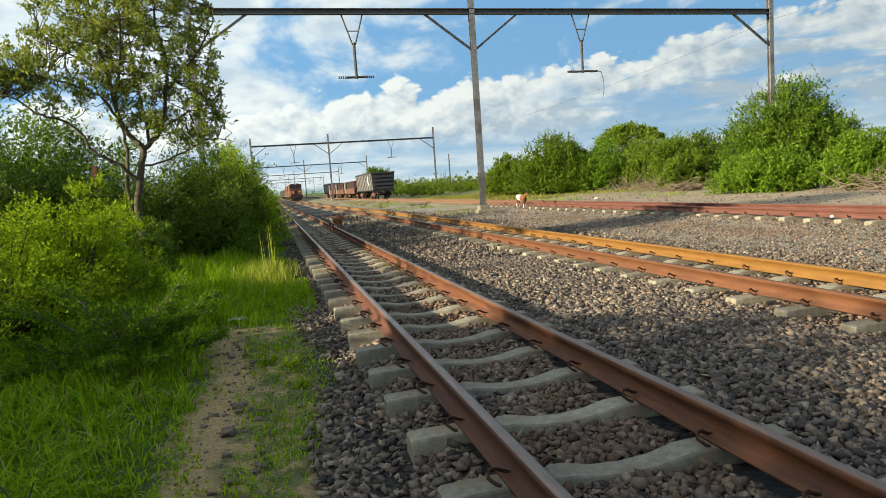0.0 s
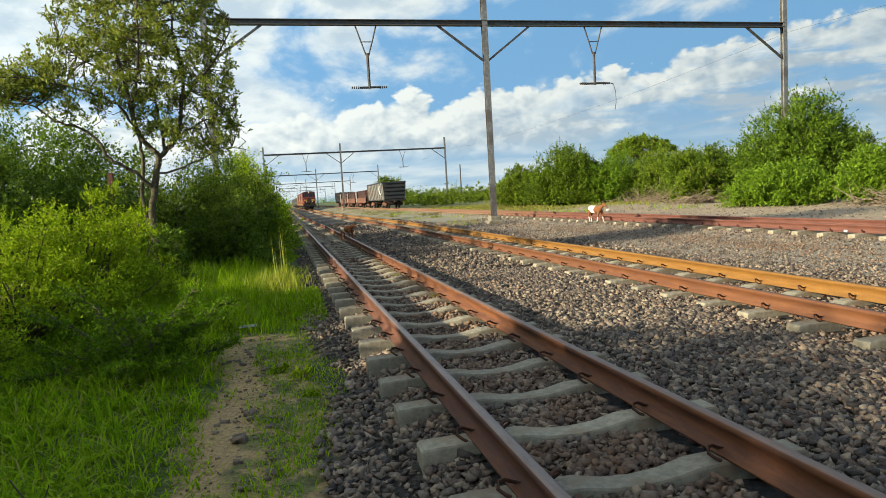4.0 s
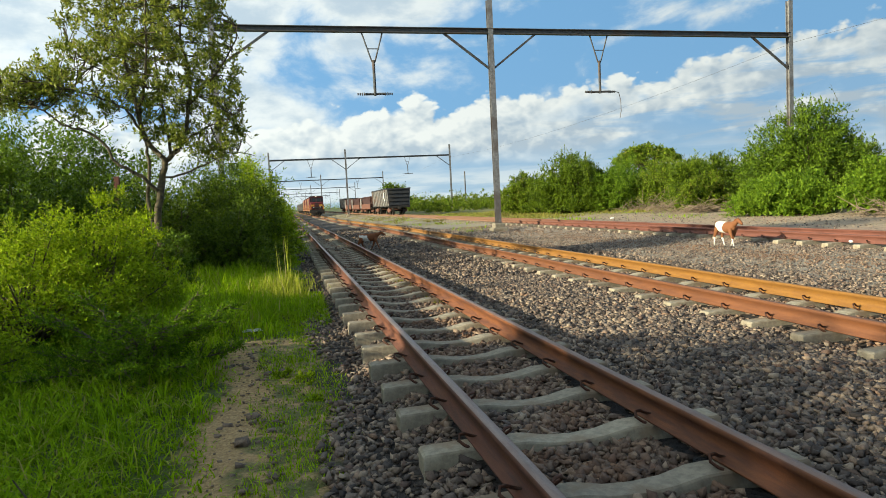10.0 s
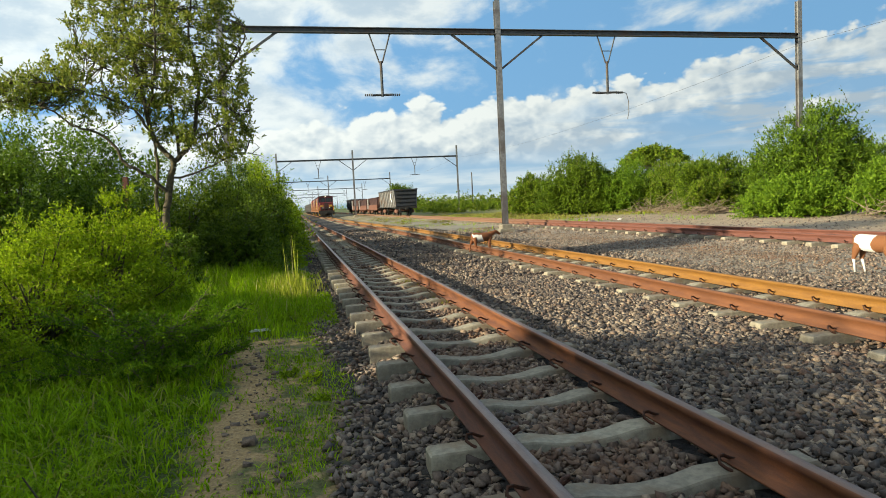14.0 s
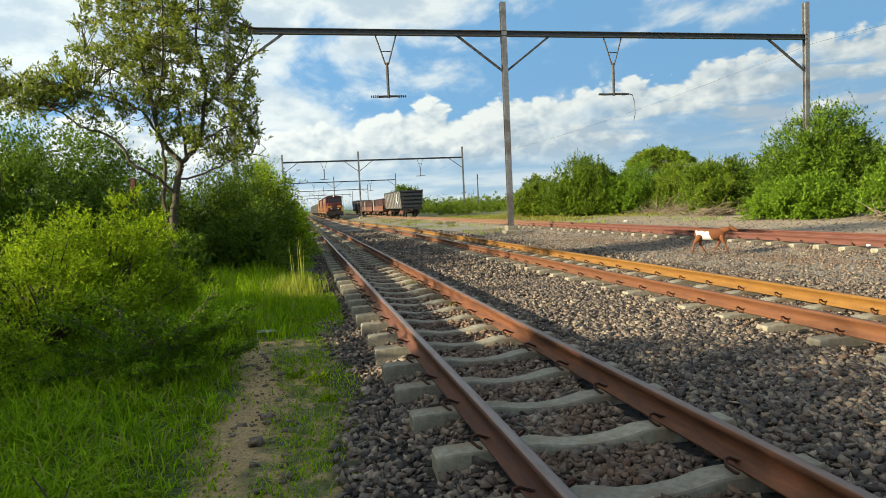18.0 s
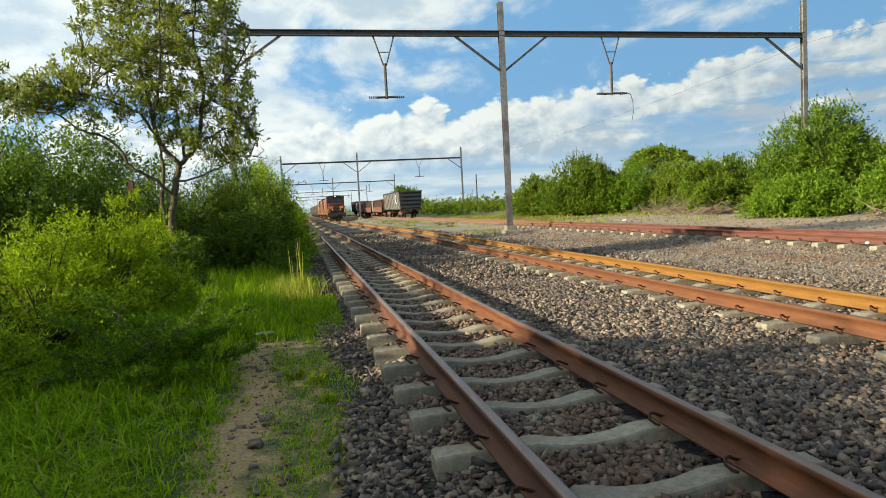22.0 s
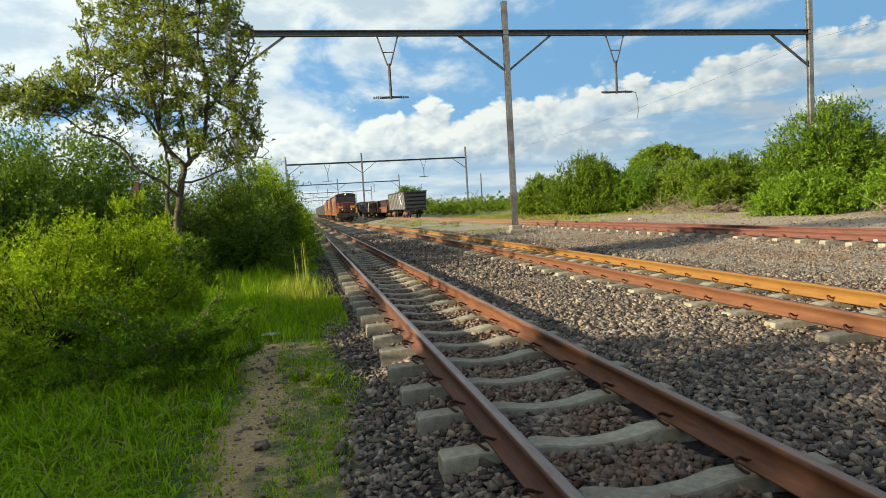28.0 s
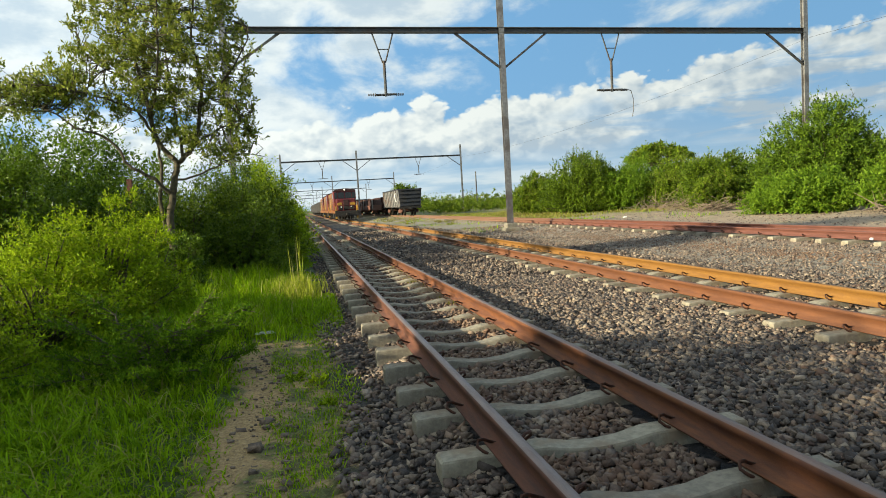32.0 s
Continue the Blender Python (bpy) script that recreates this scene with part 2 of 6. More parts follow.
def ground_material():
    m, n = material("yard_ground")
    at = n("ShaderNodeTexCoord").outputs["Object"]
    xyz = n("ShaderNodeSeparateXYZ", Vector=at)
    wob = n.math("SUBTRACT", n.noise(at, 0.9, 6.0, 0.65), 0.5)
    x = n.math("ADD", xyz.outputs[0], n.math("MULTIPLY", wob, 1.4))
    grain = n.noise(at, 38.0, 8.0, 0.7)
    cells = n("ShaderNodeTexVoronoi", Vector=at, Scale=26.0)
    # bed under the ballast: shade between the stones put in as near-black colour
    shaded_bed = n.mix(n.ramp(n("ShaderNodeSeparateColor", Color=cells.outputs["Color"]).outputs[0], 0, 1, 0.0, 1.0, False), (0.012, 0.010, 0.009), (0.045, 0.037, 0.031))
    shaded_bed = n.mix(n.ramp(cells.outputs["Distance"], 0.25, 0.75, 0.0, 0.8), shaded_bed, (0.026, 0.022, 0.020))
    fine = n.mix(n.ramp(grain, 0.3, 0.75), (0.17, 0.15, 0.12), (0.32, 0.285, 0.23))
    soil = n.mix(n.ramp(grain, 0.3, 0.7), (0.22, 0.145, 0.062), (0.42, 0.295, 0.135))
    red = n.mix(n.ramp(grain, 0.3, 0.7), (0.21, 0.15, 0.105), (0.36, 0.265, 0.195))
    green = n.mix(n.ramp(n.noise(at, 14.0, 7.0, 0.7), 0.3, 0.7), (0.03, 0.05, 0.009), (0.10, 0.13, 0.025))
    # from the bushes over the path to the tracks and on to the far bank
    color = n.mix(n.ramp(x, -2.42, -2.22), green, soil)
    color = n.mix(n.ramp(n.math("ADD", xyz.outputs[1], n.math("MULTIPLY", wob, 3.0)), 7.6, 8.8), color, green)
    turf = n.math("MULTIPLY", n.ramp(x, -2.05, -1.85), n.ramp(n.noise(at, 5.0, 6.0, 0.65), 0.38, 0.55, 0.0, 0.85))
    color = n.mix(turf, color, green)
    color = n.mix(n.ramp(x, -1.5, -1.25), color, shaded_bed)
    color = n.mix(n.ramp(x, 5.5, 6.6), color, fine)
    color = n.mix(n.math("MULTIPLY", n.ramp(x, 8.8, 9.6), n.ramp(n.noise(at, 0.7, 5.0), 0.35, 0.6, 0.25, 0.9)), color, red)
    far = n.ramp(xyz.outputs[1], 30.0, 55.0)
    weeds = n.math("MULTIPLY", n.ramp(x, 5.5, 7.0), n.math("MULTIPLY", far, n.ramp(n.noise(at, 0.35, 5.0, 0.6), 0.42, 0.56)))
    color = n.mix(weeds, color, n.mix(n.ramp(n.noise(at, 5.0, 7.0, 0.7), 0.35, 0.65), (0.12, 0.125, 0.035), (0.21, 0.165, 0.07)))
    color = n.mix(n.ramp(x, 14.0, 15.5), color, n.mix(n.ramp(n.noise(at, 0.5, 6.0, 0.65), 0.55, 0.75), n.mix(n.ramp(n.noise(at, 4.0, 8.0, 0.75), 0.3, 0.7), (0.22, 0.165, 0.11), (0.42, 0.335, 0.235)), (0.16, 0.17, 0.06)))
    verge = n.math("MULTIPLY", n.ramp(x, 12.8, 14.5), n.ramp(n.math("ADD", xyz.outputs[1], n.math("MULTIPLY", wob, 14.0)), 32.0, 44.0, 0.0, 0.9))
    color = n.mix(verge, color, n.mix(n.ramp(n.noise(at, 6.0, 7.0, 0.7), 0.3, 0.7), (0.13, 0.13, 0.04), (0.27, 0.23, 0.095)))
    color = n.mix(n.math("MULTIPLY", n.ramp(xyz.outputs[1], 58.0, 80.0), n.ramp(x, 13.5, 16.0, 0.0, 0.85)), color, n.mix(0.5, green, (0.20, 0.19, 0.06)))
    color = n.mix(n.ramp(xyz.outputs[1], 180.0, 260.0), color, green)
    color = n.mix(n.ramp(x, 40.0, 44.0), color, green)
    bump = n.math("ADD", n.math("MULTIPLY", cells.outputs["Distance"], -1.0), grain)
    finish(n, color, 0.9, 0.0, bump, 0.02, 0.8)
    return m


def rail_material(name, dark, light, polish, beyond=None):
    m, n = material(name)
    at = n("ShaderNodeTexCoord").outputs["Object"]
    xyz = n("ShaderNodeSeparateXYZ", Vector=at)
    long = n("ShaderNodeMapping", Vector=at, Scale=(6.0, 0.8, 6.0)).outputs[0]
    grain = n.noise(at, 40.0, 8.0, 0.7)
    color = n.mix(n.ramp(n.noise(long, 3.0, 7.0, 0.65), 0.3, 0.7), dark, light)
    color = n.mix(n.ramp(grain, 0.45, 0.8, 0.0, 0.5), color, (0.09, 0.035, 0.018))
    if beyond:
        # blends to a browner rail colour further along the line
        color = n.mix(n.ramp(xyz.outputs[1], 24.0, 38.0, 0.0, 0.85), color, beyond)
    nz = n("ShaderNodeSeparateXYZ", Vector=n("ShaderNodeNewGeometry").outputs["Normal"]).outputs[2]
    top = n.math("MULTIPLY", n.ramp(nz, 0.8, 0.97), n.ramp(xyz.outputs[2], -0.03, -0.012))
    worn = n.math("MULTIPLY", top, n.ramp(n.noise(long, 2.2, 6.0, 0.7), 0.25, 0.6, polish * 0.6, polish))
    color = n.mix(worn, color, (0.33, 0.27, 0.24))
    rough = n.math("SUBTRACT", 0.72, n.math("MULTIPLY", worn, 0.38))
    finish(n, color, rough, n.math("MULTIPLY", worn, 0.85), grain, 0.003)
    return m


STONE = stone_material("crushed_stone", 0.73)
GRAVEL = stone_material("fine_gravel", 0.86)
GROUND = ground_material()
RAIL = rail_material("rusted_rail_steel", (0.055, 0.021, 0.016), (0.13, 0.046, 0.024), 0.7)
# rust of the near track's right rail, with the sunlight on it coloured in
RAIL_SUNNY = rail_material("sunlit_rust_rail_steel", (0.072, 0.025, 0.014), (0.17, 0.060, 0.019), 0.5)
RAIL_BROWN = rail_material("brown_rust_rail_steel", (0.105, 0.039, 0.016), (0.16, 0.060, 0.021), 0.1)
# far rail of the second track, yellower than its near rail
RAIL_ORANGE = rail_material("orange_rail_steel", (0.165, 0.074, 0.012), (0.235, 0.112, 0.016), 0.1)
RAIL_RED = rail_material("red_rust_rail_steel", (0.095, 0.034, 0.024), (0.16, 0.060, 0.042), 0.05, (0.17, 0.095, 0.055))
CLIP = surface("rusty_spring_steel", (0.03, 0.014, 0.01), (0.10, 0.04, 0.022), 30, 0.7, 0.3, 0.004)
CONCRETE = surface("weathered_concrete", (0.185, 0.165, 0.128), (0.32, 0.29, 0.225), 18, 0.88, 0, 0.006, (0.20, 0.15, 0.10), 3.0, 0.15)
GALV = surface("galvanised_steel", (0.15, 0.15, 0.155), (0.29, 0.29, 0.29), 9, 0.5, 0.4, 0.003, (0.12, 0.10, 0.09), 1.1)
DARK_STEEL = surface("dark_weathered_steel", (0.045, 0.05, 0.055), (0.11, 0.115, 0.12), 7, 0.6, 0.5, 0.003, (0.09, 0.06, 0.045), 0.9)
BARK = surface("grey_brown_bark", (0.035, 0.030, 0.018), (0.12, 0.10, 0.055), 14, 0.9, 0, 0.02)
TWIG = surface("dry_twigs", (0.13, 0.095, 0.065), (0.28, 0.22, 0.16), 20, 0.9, 0, 0.01)
LEAF_TREE = leaf_material("tree_leaves", (0.045, 0.075, 0.010), (0.30, 0.35, 0.05), 0.36, 0.36, (0.32, 0.29, 0.06), 0.2)
LEAF_BUSH = leaf_material("bush_leaves", (0.045, 0.095, 0.004), (0.36, 0.49, 0.016), 0.5, 0.36, (0.26, 0.25, 0.04), 0.06)
LEAF_LIME = leaf_material("yellow_green_leaves", (0.06, 0.13, 0.010), (0.21, 0.32, 0.024), 0.5, 0.34)
LEAF_WEED = leaf_material("yellowing_weed_leaves", (0.11, 0.12, 0.02), (0.30, 0.28, 0.07), 0.6, 0.3)
LEAF_MID = leaf_material("mid_green_leaves", (0.022, 0.05, 0.006), (0.18, 0.28, 0.024), 0.42, 0.28)
LEAF_THORN = leaf_material("thorn_shrub_leaves", (0.03, 0.075, 0.003), (0.15, 0.26, 0.010), 0.6, 0.3, shine=0.05)
LEAF_DARK = leaf_material("dark_leaves", (0.020, 0.046, 0.005), (0.17, 0.25, 0.018), 0.45, 0.26)
LEAF_FAR = leaf_material("hedge_leaves", (0.026, 0.058, 0.005), (0.21, 0.30, 0.020), 0.5, 0.26, (0.22, 0.20, 0.05))
GRASS_DRY = leaf_material("yellow_grass_blades", (0.15, 0.21, 0.012), (0.42, 0.45, 0.05), 0.6, 0.42, (0.5, 0.42, 0.2))
GRASS = leaf_material("grass_blades", (0.055, 0.125, 0.003), (0.33, 0.50, 0.010), 0.65, 0.42, (0.36, 0.29, 0.10), 0.05)

# ---- mesh helpers ----


def np_mesh(name, verts, faces, mat, smooth=False):
    """A mesh from arrays: verts (n, 3), faces (m, k) with k corners each."""
    verts, faces = np.asarray(verts, np.float32), np.asarray(faces, np.int32)
    me = bpy.data.meshes.new(name)
    me.vertices.add(len(verts))
    me.vertices.foreach_set("co", verts.ravel())
    m, k = faces.shape
    me.loops.add(m * k)
    me.loops.foreach_set("vertex_index", faces.ravel())
    me.polygons.add(m)
    me.polygons.foreach_set("loop_start", np.arange(0, m * k, k, dtype=np.int32))
    if smooth:
        me.polygons.foreach_set("use_smooth", np.ones(m, dtype=bool))
    me.update(calc_edges=True)
    me.validate()
    me.materials.append(mat)
    return me


def thing(name, label, category, group="", kind="", at=(0, 0, 0), rz=0.0):
    ob = tagged(new(name), label, category, group, kind)
    ob.matrix_basis = pose(*at, 0, 0, rz)
    return ob


def child(name, mesh, parent, label="", m=None):
    ob = new(name, mesh)
    ob.parent = parent
    if m is not None:
        ob.matrix_basis = m
    if label:
        ob["label"] = label
    return ob


def bm_mesh(name, bm, mat, smooth=False):
    me = bpy.data.meshes.new(name)
    bm.normal_update()
    bm.to_mesh(me)
    bm.free()
    for p in me.polygons:
        p.use_smooth = smooth
    for one in (mat if isinstance(mat, (list, tuple)) else [mat]):
        me.materials.append(one)
    return me


def part(name, bm, mat, parent, label="", smooth=False, m=None):
    return child(name, bm_mesh(name, bm, mat, smooth), parent, label, m)


def add_box(bm, x0, x1, y0, y1, z0, z1, bevel=0.0):
    r = bmesh.ops.create_cube(bm, size=1.0, matrix=Matrix.Translation(((x0 + x1) / 2, (y0 + y1) / 2, (z0 + z1) / 2)) @ Matrix.Diagonal((x1 - x0, y1 - y0, z1 - z0, 1)))
    if bevel:
        edges = list({e for v in r["verts"] for e in v.link_edges})
        bmesh.ops.bevel(bm, geom=edges, offset=bevel, segments=2, affect="EDGES", profile=0.6)
    return bm


def box(x0, x1, y0, y1, z0, z1, bevel=0.0):
    return add_box(bmesh.new(), x0, x1, y0, y1, z0, z1, bevel)


def add_rod(bm, p, q, r, r2=None, sides=8):
    p, q = Vector(p), Vector(q)
    d = q - p
    m = Matrix.Translation((p + q) / 2) @ d.to_track_quat("Z", "Y").to_matrix().to_4x4()
    bmesh.ops.create_cone(bm, cap_ends=True, segments=sides, radius1=r, radius2=r if r2 is None else r2, depth=d.length, matrix=m)
    return bm


def rod(p, q, r, r2=None, sides=8):
    return add_rod(bmesh.new(), p, q, r, r2, sides)


def add_beam(bm, p, q, w, h):
    """A bar of width w and height h from p to q."""
    p, q = Vector(p), Vector(q)
    d = q - p
    m = Matrix.Translation((p + q) / 2) @ d.to_track_quat("Z", "Y").to_matrix().to_4x4() @ Matrix.Diagonal((w, h, d.length, 1))
    bmesh.ops.create_cube(bm, size=1.0, matrix=m)
    return bm


def prism(section, p, q):
    """A closed section (across, up) drawn out from p to q, as one solid."""
    p, q = Vector(p), Vector(q)
    d = q - p
    m = d.to_track_quat("Z", "Y").to_matrix()
    bm = bmesh.new()
    a0 = [bm.verts.new(p + m @ Vector((x, y, 0))) for x, y in section]
    b0 = [bm.verts.new(q + m @ Vector((x, y, 0))) for x, y in section]
    k = len(section)
    for i in range(k):
        bm.faces.new((a0[i], a0[(i + 1) % k], b0[(i + 1) % k], b0[i]))
    bm.faces.new(a0[::-1])
    bm.faces.new(b0)
    bmesh.ops.recalc_face_normals(bm, faces=bm.faces)
    return bm


def h_section(w, h, t):
    """Outline of a rolled H section: flanges of width w, h apart."""
    a0, b0, c = w / 2, h / 2, t / 2
    return [(-a0, -b0), (a0, -b0), (a0, -b0 + t), (c, -b0 + t), (c, b0 - t), (a0, b0 - t), (a0, b0), (-a0, b0), (-a0, b0 - t), (-c, b0 - t), (-c, -b0 + t), (-a0, -b0 + t)]


def sweep(points, section, closed=True):
    """Verts and quads of a section (x across, z up) carried along points in the plan."""
    pts = np.array(points, float)
    tang = np.gradient(pts, axis=0)
    tang /= np.linalg.norm(tang, axis=1)[:, None]
    side = np.stack([tang[:, 1], -tang[:, 0], np.zeros(len(pts))], 1)
    sec = np.array(section, float)
    k = len(sec)
    v = pts[:, None, :] + side[:, None, :] * sec[None, :, 0, None] + np.array([0, 0, 1.0])[None, None, :] * sec[None, :, 1, None]
    i = np.arange(len(pts) - 1)[:, None] * k
    j = np.arange(k)[None, :]
    jn = (j + 1) % k
    f = np.stack([i + j, i + jn, i + k + jn, i + k + j], -1).reshape(-1, 4)
    return v.reshape(-1, 3), f


# ---- the ground ----
T2X, T3X = 4.05, 10.45      # middles of the second and third track; the first lies at 0


def track3_x(y):
    s = min(1.0, max(0.0, (y - 25.0) / 45.0))
    return T3X - 0.35 * s * s * (3 - 2 * s)


def track2_x(y):
    s = min(1.0, max(0.0, (y - 30.0) / 110.0))
    return T2X + 0.12 * s * s * (3 - 2 * s)


def dip(y):
    """The line sinks a little beyond the second hundred sleepers."""
    s = np.clip((np.asarray(y, float) - 30.0) / 55.0, 0.0, 1.0)
    return -0.24 * s * s * (3 - 2 * s)


def ground_z(x, y):
    """Height of the ground: flat by the path, the ballast bed, and a low bank on the far side."""
    knots_x = (-400, -12, -3, -1.75, -1.35, -0.98, -0.6, 0.6, 0.98, 1.4, 2.6, 2.95, 5.15, 5.8, 8.8, 9.4, 11.6, 12.6, 16, 24, 60, 400)
    knots_z = (0.3, 0.1, 0.02, -0.03, -0.05, -0.04, 0.05, 0.05, 0.025, 0.045, 0.045, 0.050, 0.055, 0.085, 0.14, 0.20, 0.21, 0.20, 0.22, 0.27, 0.4, 0.8)
    z = np.interp(x, knots_x, knots_z)
    z = z + dip(y) * np.clip((8.0 - x) / 2.0, 0.0, 1.0)
    return z + 0.012 * np.sin(x * 2.1 + y * 0.9) + 0.010 * np.sin(y * 1.7 - x * 1.1)


def build_ground():
    xs = np.concatenate([[-2500, -900, -300, -120, -60, -35, -22], np.arange(-15, -6, 0.6), np.arange(-6, 14, 0.16), np.arange(14, 40, 0.8), [50, 70, 110, 200, 500, 1200, 2500]])
    ys = np.concatenate([[-2500, -600, -150, -50, -20, -8], np.arange(-4, 1, 0.8), np.arange(1, 16, 0.16), np.arange(16, 40, 0.45), np.arange(40, 130, 2.5), [150, 180, 230, 320, 500, 900, 1600, 2600, 4000]])
    gx, gy = np.meshgrid(xs, ys)
    gz = ground_z(gx, gy)
    rng = np.random.default_rng(3)
    fine = (np.abs(gx - 4) < 10) & (gy > 1) & (gy < 16)
    gz = gz + np.where(fine, rng.normal(0, 0.008, gx.shape), 0)
    v = np.stack([gx, gy, gz], -1).reshape(-1, 3)
    w, h = len(xs), len(ys)
    i = (np.arange(h - 1)[:, None] * w + np.arange(w - 1)[None, :])
    f = np.stack([i, i + 1, i + w + 1, i + w], -1).reshape(-1, 4)
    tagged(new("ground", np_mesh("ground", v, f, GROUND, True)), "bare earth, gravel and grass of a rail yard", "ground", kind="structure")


build_ground()

# ---- the tracks ----
SECTION = ((-0.07, -0.165), (0.07, -0.165), (0.07, -0.153), (0.014, -0.135), (0.009, -0.05), (0.034, -0.036), (0.036, -0.008), (0.028, 0.0),
           (-0.028, 0.0), (-0.036, -0.008), (-0.034, -0.036), (-0.009, -0.05), (-0.014, -0.135), (-0.07, -0.153))


def sleeper_mesh():
    """Concrete sleeper: trapezoid section, thicker at the ends, dished in the middle."""
    half = 0.965
    xs = [-half, -half + 0.015, -0.75, -0.42, -0.32, -0.16, 0.0, 0.16, 0.32, 0.42, 0.75, half - 0.015, half]
    tops = [-0.018, -0.004, 0.0, 0.0, -0.004, -0.036, -0.046, -0.036, -0.004, 0.0, 0.0, -0.004, -0.018]
    verts, faces = [], []
    for x, t in zip(xs, tops):
        w = 0.078 if abs(x) > 0.3 else 0.072
        verts += [(x, -0.098, -0.2), (x, -w - 0.006, t - 0.012), (x, -w, t), (x, w, t), (x, w + 0.006, t - 0.012), (x, 0.098, -0.2)]
    for i in range(len(xs) - 1):
        for k in range(6):
            a0, b0 = i * 6 + k, i * 6 + (k + 1) % 6
            faces.append((a0, b0, b0 + 6, a0 + 6))
    me = bpy.data.meshes.new("sleeper")
    faces += [tuple(range(5, -1, -1)), tuple(range(len(verts) - 6, len(verts)))]
    me.from_pydata(verts, [], faces)
    me.update()
    me.materials.append(CONCRETE)
    return me


def bent_rod(points, r, sides=6):
    """One skin along a bent bar."""
    pts = np.array(points, float)
    tang = np.gradient(pts, axis=0)
    tang /= np.linalg.norm(tang, axis=1)[:, None]
    u = np.cross(tang, np.array([0.13, 0.21, 0.97]))
    u /= np.linalg.norm(u, axis=1)[:, None]
    w = np.cross(tang, u)
    ang = np.arange(sides) / sides * 2 * np.pi
    v = pts[:, None] + (u[:, None] * np.cos(ang)[None, :, None] + w[:, None] * np.sin(ang)[None, :, None]) * r
    i = np.arange(len(pts) - 1)[:, None] * sides
    j = np.arange(sides)[None]
    jn = (j + 1) % sides
    return v.reshape(-1, 3), np.stack([i + j, i + jn, i + sides + jn, i + sides + j], -1).reshape(-1, 4)


def clip_mesh():
    """Bent spring clip that holds the rail foot."""
    v, f = bent_rod([(-0.03, -0.07, 0.0), (-0.06, -0.055, 0.015), (-0.095, -0.04, 0.045), (-0.08, -0.015, 0.078), (-0.04, 0.0, 0.075), (-0.005, 0.02, 0.052), (0.03, 0.035, 0.035), (0.06, 0.02, 0.028)], 0.012)
    v = v * 0.85
    return np_mesh("clip", v, f, CLIP)


SLEEPER, CLIPM = sleeper_mesh(), clip_mesh()
STEP = 0.734


def build_track(label, centre, top, first, last, rail_mats, clips_to, spans, sink):
    track = thing("railway_track", label, "railway track", "parallel railway tracks")
    rng = random.Random(int(top * 1000))
    ys = np.concatenate([np.arange(-12, 40, 2.0), np.arange(40, spans, 8.0)])
    for side, mat in zip((-1, 1), rail_mats):
        base = [(centre(y) + side * 0.5695, y, top + 0.004 * math.sin(y * 0.6 + side) + sink * float(dip(y))) for y in ys]
        v, f = sweep(base, SECTION)
        v = v - np.array([0, 0, top])
        child("rail", np_mesh("rail", v, f, mat), track, m=Matrix.Translation((0, 0, top)))
    y = first
    while y < last:
        s = child("sleeper", SLEEPER, track, m=pose(centre(y) + 0.015 + rng.uniform(-0.012, 0.012), y + rng.uniform(-0.02, 0.02), top - 0.168 + sink * float(dip(y)), rng.uniform(-0.6, 0.6), rng.uniform(-0.4, 0.4), rng.uniform(-0.9, 0.9)))
        if y < clips_to:
            for side in (-1, 1):
                for inner in (-1, 1):
                    child("clip", CLIPM, s, m=pose(side * 0.5695 + inner * 0.092, 0, 0.002, 0, 0, 0 if inner < 0 else 180))
        y += STEP
    return track


Y0 = 3.60
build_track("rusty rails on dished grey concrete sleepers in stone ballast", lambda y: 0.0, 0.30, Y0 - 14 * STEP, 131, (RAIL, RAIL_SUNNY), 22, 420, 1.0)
build_track("rusty rails, one orange and one brown, on concrete sleepers in evening sun", track2_x, 0.30, 5.17 - 17 * STEP, 131, (RAIL_BROWN, RAIL_ORANGE), 26, 420, 1.0)
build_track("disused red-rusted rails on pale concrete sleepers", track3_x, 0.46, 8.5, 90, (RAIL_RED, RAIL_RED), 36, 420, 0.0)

# ---- vegetation helpers ----


def tubes(segs, sides=6):
    """Tapered tubes: rows of (p, q, r0, r1)."""
    s = np.array([(*p, *q, r0, r1) for p, q, r0, r1 in segs], float)
    p, q = s[:, 0:3], s[:, 3:6]
    d = q - p
    d /= np.linalg.norm(d, axis=1)[:, None] + 1e-9
    ref = np.where(np.abs(d[:, 2:3]) < 0.9, np.array([[0, 0, 1.0]]), np.array([[1.0, 0, 0]]))
    u = np.cross(d, ref)
    u /= np.linalg.norm(u, axis=1)[:, None]
    w = np.cross(d, u)
    ang = np.arange(sides) / sides * 2 * np.pi
    ring = u[:, None, :] * np.cos(ang)[None, :, None] + w[:, None, :] * np.sin(ang)[None, :, None]
    v = np.concatenate([p[:, None, :] + ring * s[:, 6, None, None], q[:, None, :] + ring * s[:, 7, None, None]], 1)
    n = len(s)
    i = np.arange(n)[:, None] * 2 * sides
    j = np.arange(sides)[None, :]
    jn = (j + 1) % sides
    f = np.stack([i + j, i + jn, i + sides + jn, i + sides + j], -1).reshape(-1, 4)
    return v.reshape(-1, 3), f


